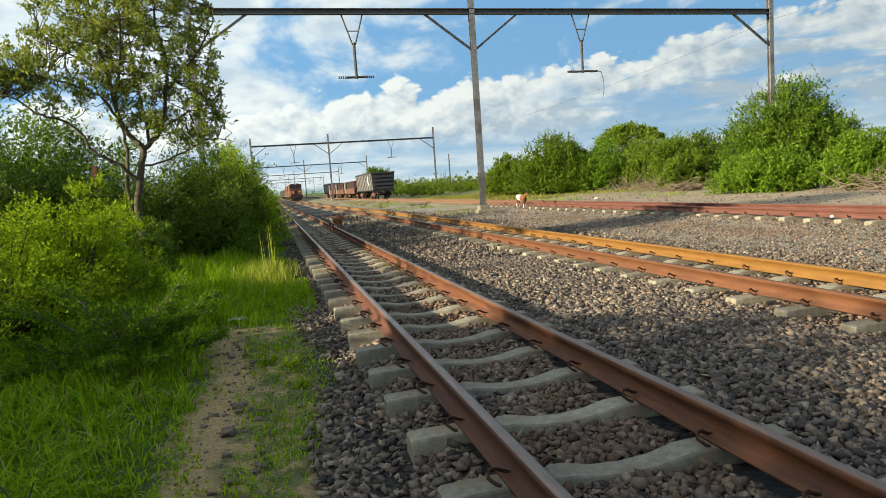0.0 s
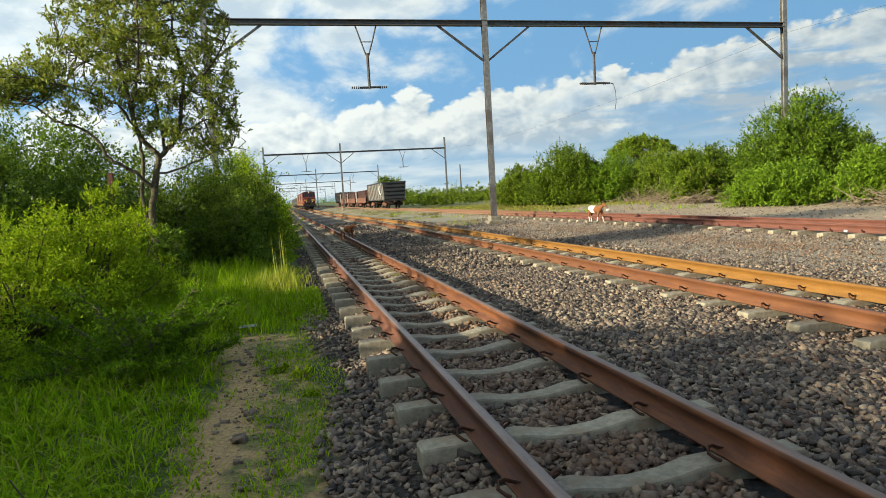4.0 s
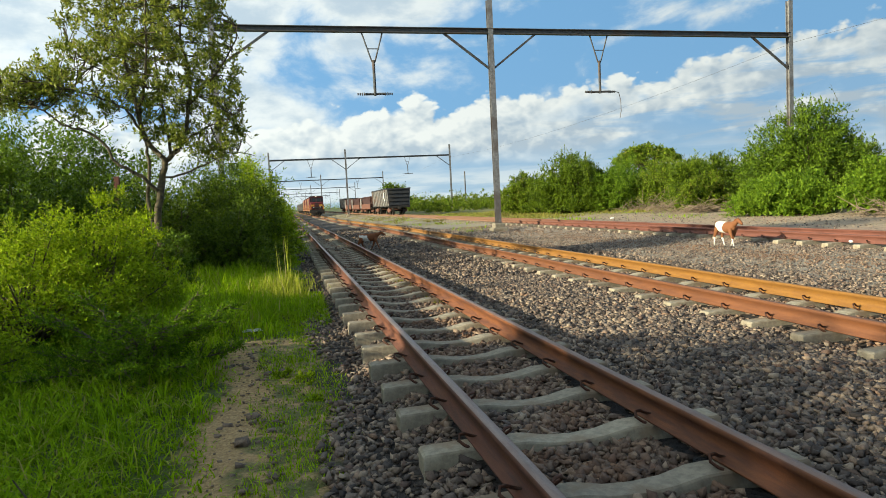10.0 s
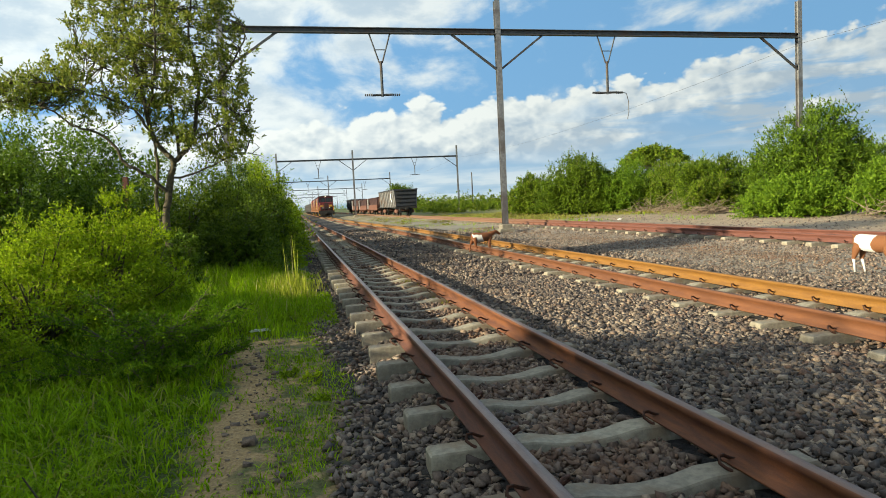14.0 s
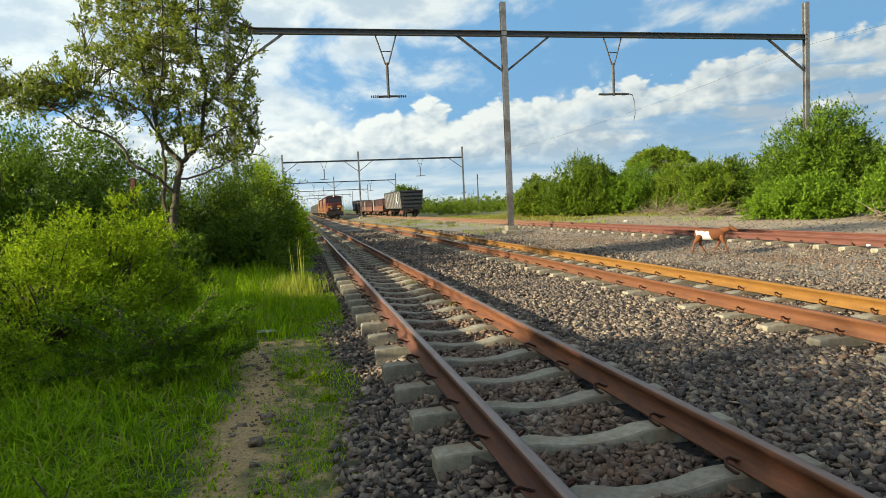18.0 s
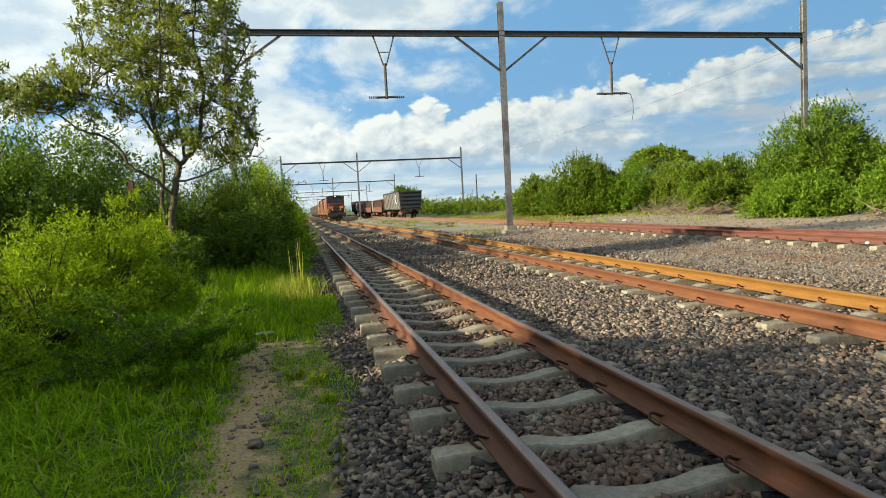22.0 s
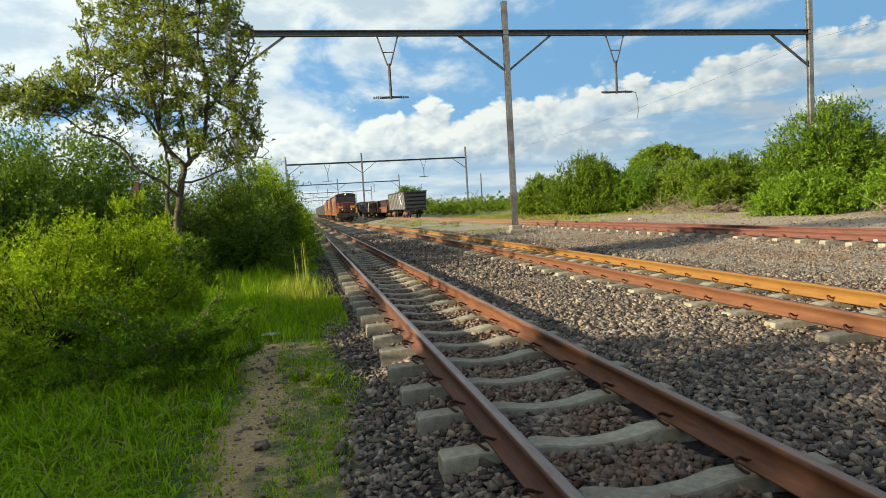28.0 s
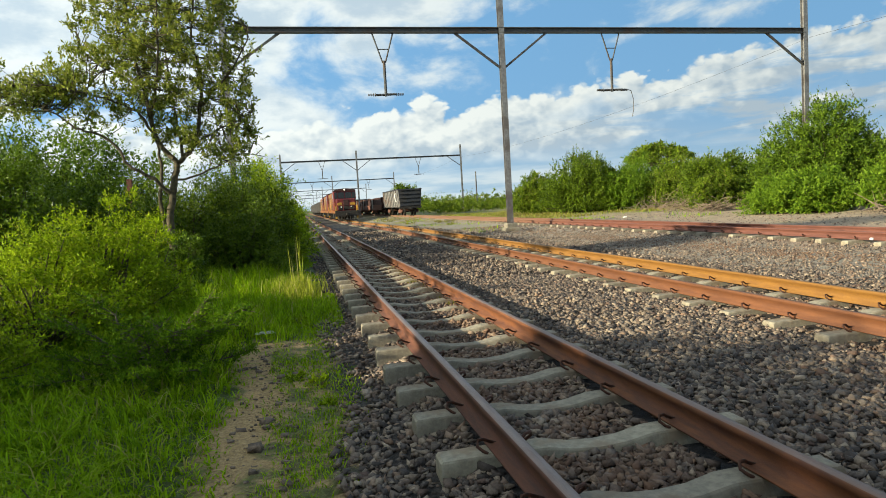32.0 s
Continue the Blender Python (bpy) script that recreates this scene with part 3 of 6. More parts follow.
def leaf_arrays(centres, length, width, rng, droop=0.0, upright=0.35, out=None, corners=3):
    """One leaf, kite-shaped or three-cornered, at each centre; with out, the leaves face roughly that way."""
    n = len(centres)
    u = rng.normal(size=(n, 3))
    u[:, 2] -= droop
    u /= np.linalg.norm(u, axis=1)[:, None]
    w = rng.normal(size=(n, 3))
    w[:, 2] *= upright
    w -= u * np.sum(u * w, 1)[:, None]
    w /= np.linalg.norm(w, axis=1)[:, None] + 1e-9
    if out is not None:
        face = out / (np.linalg.norm(out, axis=1)[:, None] + 1e-9) + rng.normal(0, 0.55, (n, 3))
        face /= np.linalg.norm(face, axis=1)[:, None] + 1e-9
        u = np.cross(face, u)
        u /= np.linalg.norm(u, axis=1)[:, None] + 1e-9
        w = np.cross(face, u)
    size = rng.uniform(0.6, 1.25, (n, 1))
    a, b = u * length * 0.5 * size, w * width * 0.5 * size
    if corners == 3:
        v = np.stack([centres - a * 0.9 + b, centres - a * 0.9 - b, centres + a], 1).reshape(-1, 3)
        return v, np.arange(3 * n).reshape(-1, 3)
    v = np.stack([centres - a, centres + b - a * 0.1, centres + a, centres - b - a * 0.1], 1).reshape(-1, 3)
    f = np.arange(4 * n).reshape(-1, 4)
    return v, f


def clump_points(rng, centres, radii, per, flat=0.8):
    k = len(centres)
    d = rng.normal(size=(k, per, 3))
    d /= np.linalg.norm(d, axis=2)[:, :, None]
    r = rng.uniform(0.05, 1.0, (k, per, 1)) ** 0.55
    pts = centres[:, None, :] + d * r * np.asarray(radii)[:, None, None] * np.array([1, 1, flat])
    return pts.reshape(-1, 3)


def unit(v):
    return v / (np.linalg.norm(v, axis=-1, keepdims=True) + 1e-9)


def leafy_shoots(start, way, length, per, leaf, width, rng, corners=3, open_=0.9, droop=0.15):
    """Leaves set along shoots from start, to both sides and at the tip; returns verts and faces."""
    k = len(start)
    f = (np.arange(per)[None, :] + rng.uniform(0.2, 1.0, (k, per))) / per
    at = start[:, None, :] + way[:, None, :] * (length[:, None] * f)[:, :, None]
    at[:, :, 2] -= droop * length[:, None] * f * f
    side = unit(np.cross(way, rng.normal(size=(k, 3))))
    sign = np.where(np.arange(per) % 2 == 0, 1.0, -1.0)[None, :, None]
    lift = rng.normal(0, 0.45, (k, per, 3)) + np.array([0, 0, 0.15])
    u = unit(way[:, None, :] * 0.65 + side[:, None, :] * sign * open_ + lift)
    w = unit(np.cross(u, rng.normal(0, 0.55, (k, per, 3)) + np.array([0, 0, 1.0])))
    size = rng.uniform(0.65, 1.2, (k, per, 1))
    a, b = u * leaf * size, w * width * 0.5 * size
    m = k * per
    if corners == 3:
        v = np.stack([at + b, at - b, at + a], 2).reshape(-1, 3)
        return v, np.arange(3 * m).reshape(-1, 3)
    v = np.stack([at, at + b + a * 0.45, at + a, at - b + a * 0.45], 2).reshape(-1, 3)
    return v, np.arange(4 * m).reshape(-1, 4)


def bush(label, at, size, clumps, per, leaf, mat, seed, category="bush", group="bushes by the track", name="bush", ragged=0.25, low=0.15, lump=0.2, sprigs=0):
    """A bush: stems from the base to clumps that fill an uneven dome; size is (x, y, z) in metres."""
    rng = np.random.default_rng(seed)
    sx, sy, sz = size
    d = rng.normal(size=(clumps, 3))
    d[:, 2] = np.abs(d[:, 2]) * 0.9 + low
    d /= np.linalg.norm(d, axis=1)[:, None]
    lobes = 1 + ragged * np.sin(3 * np.arctan2(d[:, 1], d[:, 0]) + seed) * (1 - d[:, 2]) + rng.normal(0, ragged * 0.55, clumps)
    r = rng.uniform(0.25, 1.0, clumps) ** 0.4 * lobes
    c = d * r[:, None] * np.array([sx / 2, sy / 2, sz * 0.86])
    c[:, 2] = np.maximum(c[:, 2], 0.06 * sz + 0.1 * sz * rng.uniform(0, 1, clumps))
    rad = rng.uniform(0.55, 1.15, clumps) * lump * (sx * sy * sz) ** (1 / 3)
    top = thing(name, label, category, group, at=(at[0], at[1], float(ground_z(at[0], at[1])) - 0.03 if len(at) < 3 else at[2]))
    segs = []
    for i in range(0, clumps, 2):
        mid = c[i] * np.array([0.35, 0.35, 0.5]) + rng.normal(0, 0.04 * sx, 3) * np.array([1, 1, 0.3])
        base = np.array([*(rng.normal(0, 0.05 * sx, 2)), 0.0])
        segs += [(base, mid, 0.012 * sz + 0.006, 0.008 * sz + 0.004), (mid, c[i], 0.008 * sz + 0.004, 0.003)]
    v, f = tubes(segs, 5)
    child("branchwork", np_mesh("branchwork", v, f, BARK), top)
    on = 8
    shoots = max(2, per // on)
    hub = np.repeat(c, shoots, axis=0)
    rr = np.repeat(rad, shoots)
    way = unit(unit(hub - np.array([0, 0, sz * 0.25])) * 0.75 + np.array([0, 0, 0.35]) + rng.normal(0, 0.62, hub.shape))
    start = hub + rng.normal(0, 0.22, hub.shape) * rr[:, None]
    start[:, 2] = np.maximum(start[:, 2], 0.04)
    length = rr * rng.uniform(0.7, 1.5, len(rr))
    if sprigs:
        # long bare-tipped shoots over the crown
        pick = rng.choice(np.flatnonzero(c[:, 2] > 0.55 * sz), sprigs)
        tip = c[pick] + np.array([0, 0, 1.0]) * rad[pick, None] * 0.6
        up = unit(np.array([0, 0, 1.0]) + rng.normal(0, 0.35, tip.shape))
        reach = rng.uniform(0.10, 0.22, sprigs) * sz
        v, f = tubes([(p, p + w0 * r0, 0.012, 0.004) for p, w0, r0 in zip(tip, up, reach)], 4)
        child("branchwork", np_mesh("branchwork", v, f, BARK), top)
        start, way, length = np.concatenate([start, tip]), np.concatenate([way, up]), np.concatenate([length, reach])
    v, f = leafy_shoots(start, way, length, on, leaf, leaf * 0.55, rng)
    # larger filler leaves deep inside, added to block view and light through the bush
    k = int(clumps * per * 0.05) if leaf > 0.06 else 0
    deep = rng.normal(size=(k, 3))
    deep[:, 2] = np.abs(deep[:, 2])
    deep *= (rng.uniform(0, 1, k) ** 0.4 / np.linalg.norm(deep, axis=1))[:, None] * np.array([sx, sy, sz * 1.6]) * 0.36
    deep[:, 2] += 0.05 * sz
    v2, f2 = leaf_arrays(deep, leaf * 2.6, leaf * 1.7, rng, out=deep)
    v, f = np.concatenate([v, v2]), np.concatenate([f, f2 + len(v)])
    child("crown", np_mesh("crown", v, f, mat), top)
    return top


def build_main_tree():
    rng = np.random.default_rng(11)
    base = np.array((-4.1, 14.0, 0.0))
    tree = thing("tree", "broad-leaved tree with forked trunk and open crown beside the path", "tree", at=(base[0], base[1], float(ground_z(base[0], base[1])) - 0.03))

    def polyline(points, r0, r1, steps=4):
        """Segments and points of a gently crooked, tapering limb."""
        pts = [np.array(p, float) for p in points]
        fine = [pts[0]]
        for i in range(len(pts) - 1):
            p_, q_ = pts[max(0, i - 1)], pts[min(len(pts) - 1, i + 2)]
            for k in range(1, steps + 1):
                t = k / steps
                h = pts[i] * (2 * t ** 3 - 3 * t ** 2 + 1) + pts[i + 1] * (3 * t ** 2 - 2 * t ** 3) + (pts[i + 1] - p_) * 0.5 * (t ** 3 - 2 * t ** 2 + t) + (q_ - pts[i]) * 0.5 * (t ** 3 - t ** 2)
                fine.append(h + rng.normal(0, 0.012, 3))
        r = np.linspace(r0, r1, len(fine))
        return [(fine[i], fine[i + 1], r[i], r[i + 1]) for i in range(len(fine) - 1)], fine

    trunk, _ = polyline([(0.02, 0, 0), (-0.02, 0, 0.8), (-0.02, 0, 1.44), (0.05, 0, 2.06), (0.2, 0, 2.68)], 0.085, 0.06)
    stem, _ = polyline([(0.0, 0.05, 0.5), (-0.12, 0.1, 1.2), (-0.21, 0.12, 1.9), (-0.16, 0.2, 2.59), (-0.22, 0.3, 3.15), (-0.4, 0.5, 4.2)], 0.05, 0.02)
    v, f = tubes(trunk, 10)
    child("trunk", np_mesh("trunk", v, f, BARK, True), tree)
    v, f = tubes(stem, 7)
    child("stem", np_mesh("stem", v, f, BARK, True), tree, "thinner second stem")
    limbs = [([(0.2, 0, 2.68), (-0.12, -0.05, 3.09), (-0.23, -0.1, 3.71), (-0.34, -0.05, 4.38), (-0.49, 0.1, 5.05), (-0.54, 0.2, 5.7), (-0.5, 0.2, 6.7)], 0.055, 0.012),
             ([(0.2, 0, 2.68), (0.4, 0.05, 2.88), (0.58, 0.1, 3.13), (0.69, 0.15, 3.81), (0.77, 0.1, 4.49), (0.64, 0.05, 5.05), (0.72, 0.0, 5.72), (0.84, 0.0, 6.7)], 0.055, 0.012),
             ([(0.69, 0.15, 3.81), (0.95, 0.0, 4.05), (1.21, -0.2, 4.25), (1.58, -0.3, 4.71), (1.79, -0.3, 5.28)], 0.03, 0.010),
             ([(-0.25, -0.08, 3.85), (-0.45, 0.1, 4.15), (-0.65, 0.25, 4.39), (-1.19, 0.4, 4.72), (-1.56, 0.5, 5.1)], 0.028, 0.008),
             ([(-0.12, -0.05, 3.09), (-0.3, -0.2, 3.5), (-0.49, -0.35, 3.72), (-1.05, -0.5, 3.95), (-1.74, -0.5, 4.13), (-2.43, -0.5, 4.19)], 0.032, 0.008),
             ([(0.04, 0, 2.06), (-0.25, -0.1, 2.36), (-0.43, -0.15, 2.51), (-0.68, -0.2, 2.66), (-0.86, -0.2, 3.04), (-1.2, -0.25, 3.29), (-1.5, -0.3, 3.39), (-1.97, -0.2, 3.75), (-2.55, 0.0, 3.93), (-2.92, 0.1, 4.15)], 0.042, 0.008),
             ([(0.12, 0, 2.34), (0.53, 0.2, 2.42), (0.99, 0.4, 2.65), (1.45, 0.5, 2.87), (1.89, 0.5, 2.78)], 0.024, 0.006),
             ([(0.46, 0.06, 2.94), (0.92, -0.2, 3.23), (1.37, -0.4, 3.39), (1.72, -0.5, 3.55)], 0.024, 0.006),
             ([(0.3, 0.02, 2.8), (0.15, 0.6, 3.7), (0.0, 1.0, 4.6), (-0.1, 1.3, 6.0)], 0.035, 0.010),
             ([(-0.2, -0.08, 3.6), (0.05, -0.6, 4.3), (0.2, -0.9, 5.2), (0.3, -1.0, 6.2)], 0.03, 0.010)]
    nodes = []
    for points, r0, r1 in limbs:
        segs, fine = polyline(points, r0, r1)
        v, f = tubes(segs, 7)
        child("limb", np_mesh("limb", v, f, BARK, True), tree)
        nodes += fine[3:]
    nodes = np.array(nodes)
    # tiers of foliage: middle (x, z), half width, half height
    tiers = [(-1.02, 5.5, 0.6, 0.5), (-0.3, 5.5, 0.7, 0.7), (-1.28, 4.85, 0.42, 0.26), (0.54, 5.4, 0.6, 0.7), (1.3, 5.3, 0.5, 0.55), (1.46, 4.6, 0.45, 0.45), (0.04, 4.5, 0.7, 0.45), (-0.57, 4.7, 0.6, 0.4),
             (0.77, 4.15, 0.5, 0.45), (1.5, 3.7, 0.35, 0.5), (1.36, 3.28, 0.4, 0.22), (0.1, 3.8, 0.6, 0.32), (-0.64, 3.9, 0.6, 0.28), (-1.74, 4.13, 0.7, 0.27), (-2.45, 4.02, 0.7, 0.32), (-3.0, 4.15, 0.35, 0.2), (-2.3, 4.33, 0.25, 0.15),
             (-1.62, 4.38, 0.25, 0.12), (0.27, 3.3, 0.5, 0.28), (0.79, 3.0, 0.4, 0.22), (-1.2, 3.6, 0.6, 0.15), (1.25, 2.85, 0.4, 0.15), (-0.2, 6.6, 1.1, 0.7), (1.05, 6.5, 0.9, 0.7), (-0.95, 6.35, 0.5, 0.45)]
    tips = []
    for x, z, rx, rz in tiers:
        k = int((9 + 46 * rx * rz * math.pi) * (1.5 if x < -1.4 else 1.0))
        ang, r = rng.uniform(0, 2 * np.pi, k), rng.uniform(0, 1, k) ** 0.5
        tips.append(np.stack([x + rx * r * np.cos(ang), rng.normal(0.0, 0.75, k), z + rz * r * np.sin(ang)], 1))
    tips = np.concatenate(tips)
    near = nodes[np.argmin(((tips[:, None, :] - nodes[None]) ** 2).sum(2) + 0.8 * np.maximum(0, nodes[None, :, 2] - tips[:, None, 2]), axis=1)]
    close = np.linalg.norm(tips - near, axis=1) < 0.95
    tips, near = tips[close], near[close]
    segs = []
    for p, q in zip(near, tips):
        mid = (p + q) / 2 + rng.normal(0, 0.06, 3) - np.array([0, 0, 0.04])
        segs += [(p, mid, 0.010, 0.007), (mid, q, 0.007, 0.003)]
    v, f = tubes(segs, 5)
    child("branchwork", np_mesh("branchwork", v, f, BARK, True), tree)
    # each twig ends in a tuft of upturned shoots
    per = 5
    hub = np.repeat(tips, per, axis=0)
    way = unit(unit(np.repeat(tips - near, per, axis=0)) * 0.6 + np.array([0, 0, 0.55]) + rng.normal(0, 0.6, hub.shape))
    start = hub + rng.normal(0, 0.05, hub.shape)
    v, f = leafy_shoots(start, way, rng.uniform(0.10, 0.21, len(hub)), 10, 0.088, 0.036, rng, 4, 0.75, 0.05)
    child("crown", np_mesh("crown", v, f, LEAF_TREE), tree)


build_main_tree()


def build_thorn_shrub(at, size, seed):
    """A low thorn shrub: boughs that arch outwards, set with flat feathery sprays."""
    rng = np.random.default_rng(seed)
    top = thing("shrub", "feathery dark-green thorn shrub with arching boughs on the verge", "shrub", "bushes by the track", at=(at[0], at[1], float(ground_z(*at)) - 0.03))
    starts, ways, lengths = [], [], []
    for k in range(20):
        ang = k * 2.4 + rng.uniform(-0.3, 0.3)
        rise = rng.uniform(0.15, 1.1)
        out = np.array([math.cos(ang), math.sin(ang) * 0.85, 0.0])
        reach = size * rng.uniform(0.75, 1.1)
        bough, prev, segs = [], np.array([*(rng.normal(0, 0.03, 2)), 0.0]), []
        for i in range(1, 13):
            t = i / 12
            p = out * reach * t * math.cos(rise * 0.75) + np.array([0, 0, 1.0]) * (reach * math.sin(rise) * 1.35 * t * (1 - 0.35 * t) + 0.04) + rng.normal(0, 0.012, 3)
            segs.append((prev, p, 0.015 * (1 - 0.85 * (t - 1 / 12)), 0.015 * (1 - 0.85 * t)))
            prev = p
            if i > 2:
                for _ in range(5):
                    w = unit(out * 0.5 + np.array([-out[1], out[0], 0]) * rng.choice([-1, 1]) * rng.uniform(0.3, 1.0) + np.array([0, 0, rng.uniform(-0.1, 0.45)]) + rng.normal(0, 0.2, 3))
                    ln = rng.uniform(0.07, 0.22) * (1.15 - 0.4 * t)
                    segs.append((p, p + w * ln, 0.004, 0.002))
                    for q in (0.25, 0.5, 0.75, 1.0):
                        starts.append(p + w * ln * q)
                        ways.append(unit(w + rng.normal(0, 0.5, 3)))
                        lengths.append(rng.uniform(0.05, 0.10))
        v, f = tubes(segs, 5)
        child("bough", np_mesh("bough", v, f, BARK), top)
    v, f = leafy_shoots(np.array(starts), np.array(ways), np.array(lengths), 6, 0.034, 0.016, rng, 3, 1.1, 0.05)
    child("foliage", np_mesh("foliage", v, f, LEAF_THORN), top)


build_thorn_shrub((-3.05, 6.7), 0.98, 21)

bush("pale green leafy bush growing over the verge", (-4.8, 8.7), (2.2, 2.0, 1.9), 170, 150, 0.046, LEAF_BUSH, 22, lump=0.13)
bush("bright green leafy bush in the verge", (-4.2, 9.5), (1.6, 1.4, 2.0), 190, 140, 0.046, LEAF_BUSH, 23, lump=0.14)
bush("dense green shrub at the grass edge", (-5.0, 6.5), (2.0, 2.2, 1.05), 130, 150, 0.042, LEAF_BUSH, 24, lump=0.15)
bush("bright leafy shrub before the tree trunk", (-3.95, 10.5), (1.3, 1.1, 1.6), 150, 110, 0.055, LEAF_BUSH, 36, ragged=0.3, lump=0.15)
bush("leafy shrub against the foot of the tree", (-3.95, 13.2), (1.1, 0.9, 1.5), 80, 100, 0.06, LEAF_MID, 39, ragged=0.25, lump=0.16)
# added shrub whose dark leaves stand in for the shade of the hollow
bush("dark-leaved shrub added for the shade in the hollow behind the tree", (-3.0, 17.0), (2.3, 2.0, 1.9), 130, 150, 0.07, LEAF_DARK, 37, ragged=0.2, lump=0.15)
bush("leafy low shrub round the tree trunk", (-4.9, 12.6), (1.6, 1.3, 0.75), 100, 120, 0.055, LEAF_BUSH, 35, ragged=0.4, lump=0.15)
bush("low green shrub under the tree", (-3.2, 18.0), (1.9, 2.0, 0.75), 90, 100, 0.07, LEAF_MID, 34, ragged=0.4, lump=0.16)
bush("tall leafy bush in full leaf", (-8.0, 15.2), (4.6, 3.8, 4.1), 200, 190, 0.085, LEAF_MID, 25, lump=0.14)
bush("dark green bush shading the ground", (-4.9, 18.4), (4.4, 3.2, 3.0), 180, 200, 0.075, LEAF_DARK, 26, lump=0.16)
bush("dark green bush beside the path", (-3.2, 20.6), (2.8, 4.0, 3.3), 180, 200, 0.075, LEAF_DARK, 27, lump=0.16)
bush("leafy bush against the tree trunk", (-5.8, 16.2), (2.8, 2.2, 2.6), 140, 190, 0.075, LEAF_MID, 28, lump=0.16)
bush("tall bush behind the tree", (-8.0, 20.5), (5.2, 4.0, 4.9), 150, 180, 0.12, LEAF_MID, 29)
bush("green bush leaning over the path", (-2.9, 26.0), (2.7, 5.0, 3.5), 190, 170, 0.09, LEAF_BUSH, 30, lump=0.16, sprigs=10)
bush("bright green bush beside the path", (-2.0, 21.6), (1.3, 2.0, 1.9), 90, 120, 0.08, LEAF_BUSH, 38, lump=0.16)
for k, (x, y, w, h) in enumerate([(-3.4, 33, 3.4, 2.9), (-3.8, 42, 4, 3.2), (-3.6, 53, 4, 2.6), (-4.2, 66, 5, 3.0), (-4.6, 84, 6, 3.0), (-5.4, 108, 7, 3.2), (-6.4, 140, 9, 3.4)]):
    bush("green bush in the hedge along the railway", (x, y), (w, w * 1.9, h), 60, 130, 0.14 + 0.002 * y, LEAF_BUSH if k % 2 == 0 else LEAF_MID, 40 + k, sprigs=16 if k < 2 else 0)
# bushes out of view, added so that their shade covers grass and path
for k, (x, y, w, h) in enumerate([(-7.2, 1.6, 2.6, 2.1), (-7.0, 3.6, 2.4, 2.0), (-7.1, 5.4, 2.2, 1.9), (-7.3, 6.8, 2.0, 1.8)]):
    bush("unseen green leafy bush added to shade the verge", (x, y), (w, w, h), 130, 90, 0.09, LEAF_BUSH, 390 + k, lump=0.16)
# unseen trees added on the west side, to lay shade over the near rails
for k, (x, y, w, h) in enumerate([(-16.0, 1.9, 3.0, 6.2), (-16.3, 0.1, 4.6, 6.9), (-15.7, -2.1, 5.0, 6.7), (-16.2, -4.3, 5.2, 6.8), (-16.0, -6.9, 5.8, 7.2), (-16.0, -10.1, 6.5, 7.4), (-16.5, -15.1, 8.0, 7.4)]):
    bush("unseen thick-crowned tree added to shade the near rails", (x, y), (w, w, h), 190, 72, 0.40, LEAF_BUSH, 60 + k, "tree", "trees by the verge", "tree", ragged=0.1, lump=0.16)
# the hedge beyond the third track
for k, (x, y, w, h, mat, lab, leaf, sprigs) in enumerate([
        (18.2, 52.0, 4.6, 3.8, LEAF_FAR, "low green bush at the end of the thicket", 0.12, 6),
        (20.0, 46.5, 6.6, 4.9, LEAF_DARK, "broad dark-green thorn thicket with stray shoots", 0.12, 40),
        (22.4, 50.0, 5.0, 4.4, LEAF_FAR, "green thorn bush in the thicket", 0.12, 6),
        (25.3, 48.0, 5.8, 4.4, LEAF_LIME, "pale green bush in the thicket", 0.12, 4),
        (22.2, 44.5, 4.2, 3.5, LEAF_LIME, "pale green bush in the thicket", 0.11, 4),
        (25.9, 43.0, 5.0, 4.2, LEAF_FAR, "green thorn bush in the thicket", 0.11, 6),
        (25.3, 37.0, 6.0, 3.9, LEAF_DARK, "dark thorn bush with stray shoots in the thicket", 0.11, 26),
        (22.8, 34.0, 3.2, 2.4, LEAF_FAR, "green thorn bush in the thicket", 0.10, 4),
        (24.4, 28.0, 6.4, 5.8, LEAF_MID, "round-topped bushy tree over the thicket", 0.11, 14),
        (20.3, 24.7, 4.6, 2.0, LEAF_LIME, "bright green low bush at the gravel edge", 0.10, 0),
        (26.3, 27.0, 4.4, 3.9, LEAF_FAR, "green thorn bush in the thicket", 0.10, 8),
        (21.6, 20.9, 3.4, 2.6, LEAF_LIME, "yellow-green bush in the sun", 0.09, 2),
        (26.5, 17.5, 5.5, 4.7, LEAF_FAR, "green thorn bush in the thicket", 0.14, 0),
        (31.0, 38.0, 7.0, 4.0, LEAF_FAR, "green thorn bush in the thicket", 0.14, 6),
        (30.0, 47.0, 7.0, 4.2, LEAF_FAR, "green thorn bush in the thicket", 0.14, 6)]):
    bush(lab, (x, y), (w, w * 0.9, h), int(120 + 40 * w + (200 if h > 5.5 else 0)), 96, leaf * 1.25, mat, 80 + k, group="thicket beyond the tracks", ragged=0.08, lump=0.11, sprigs=sprigs)


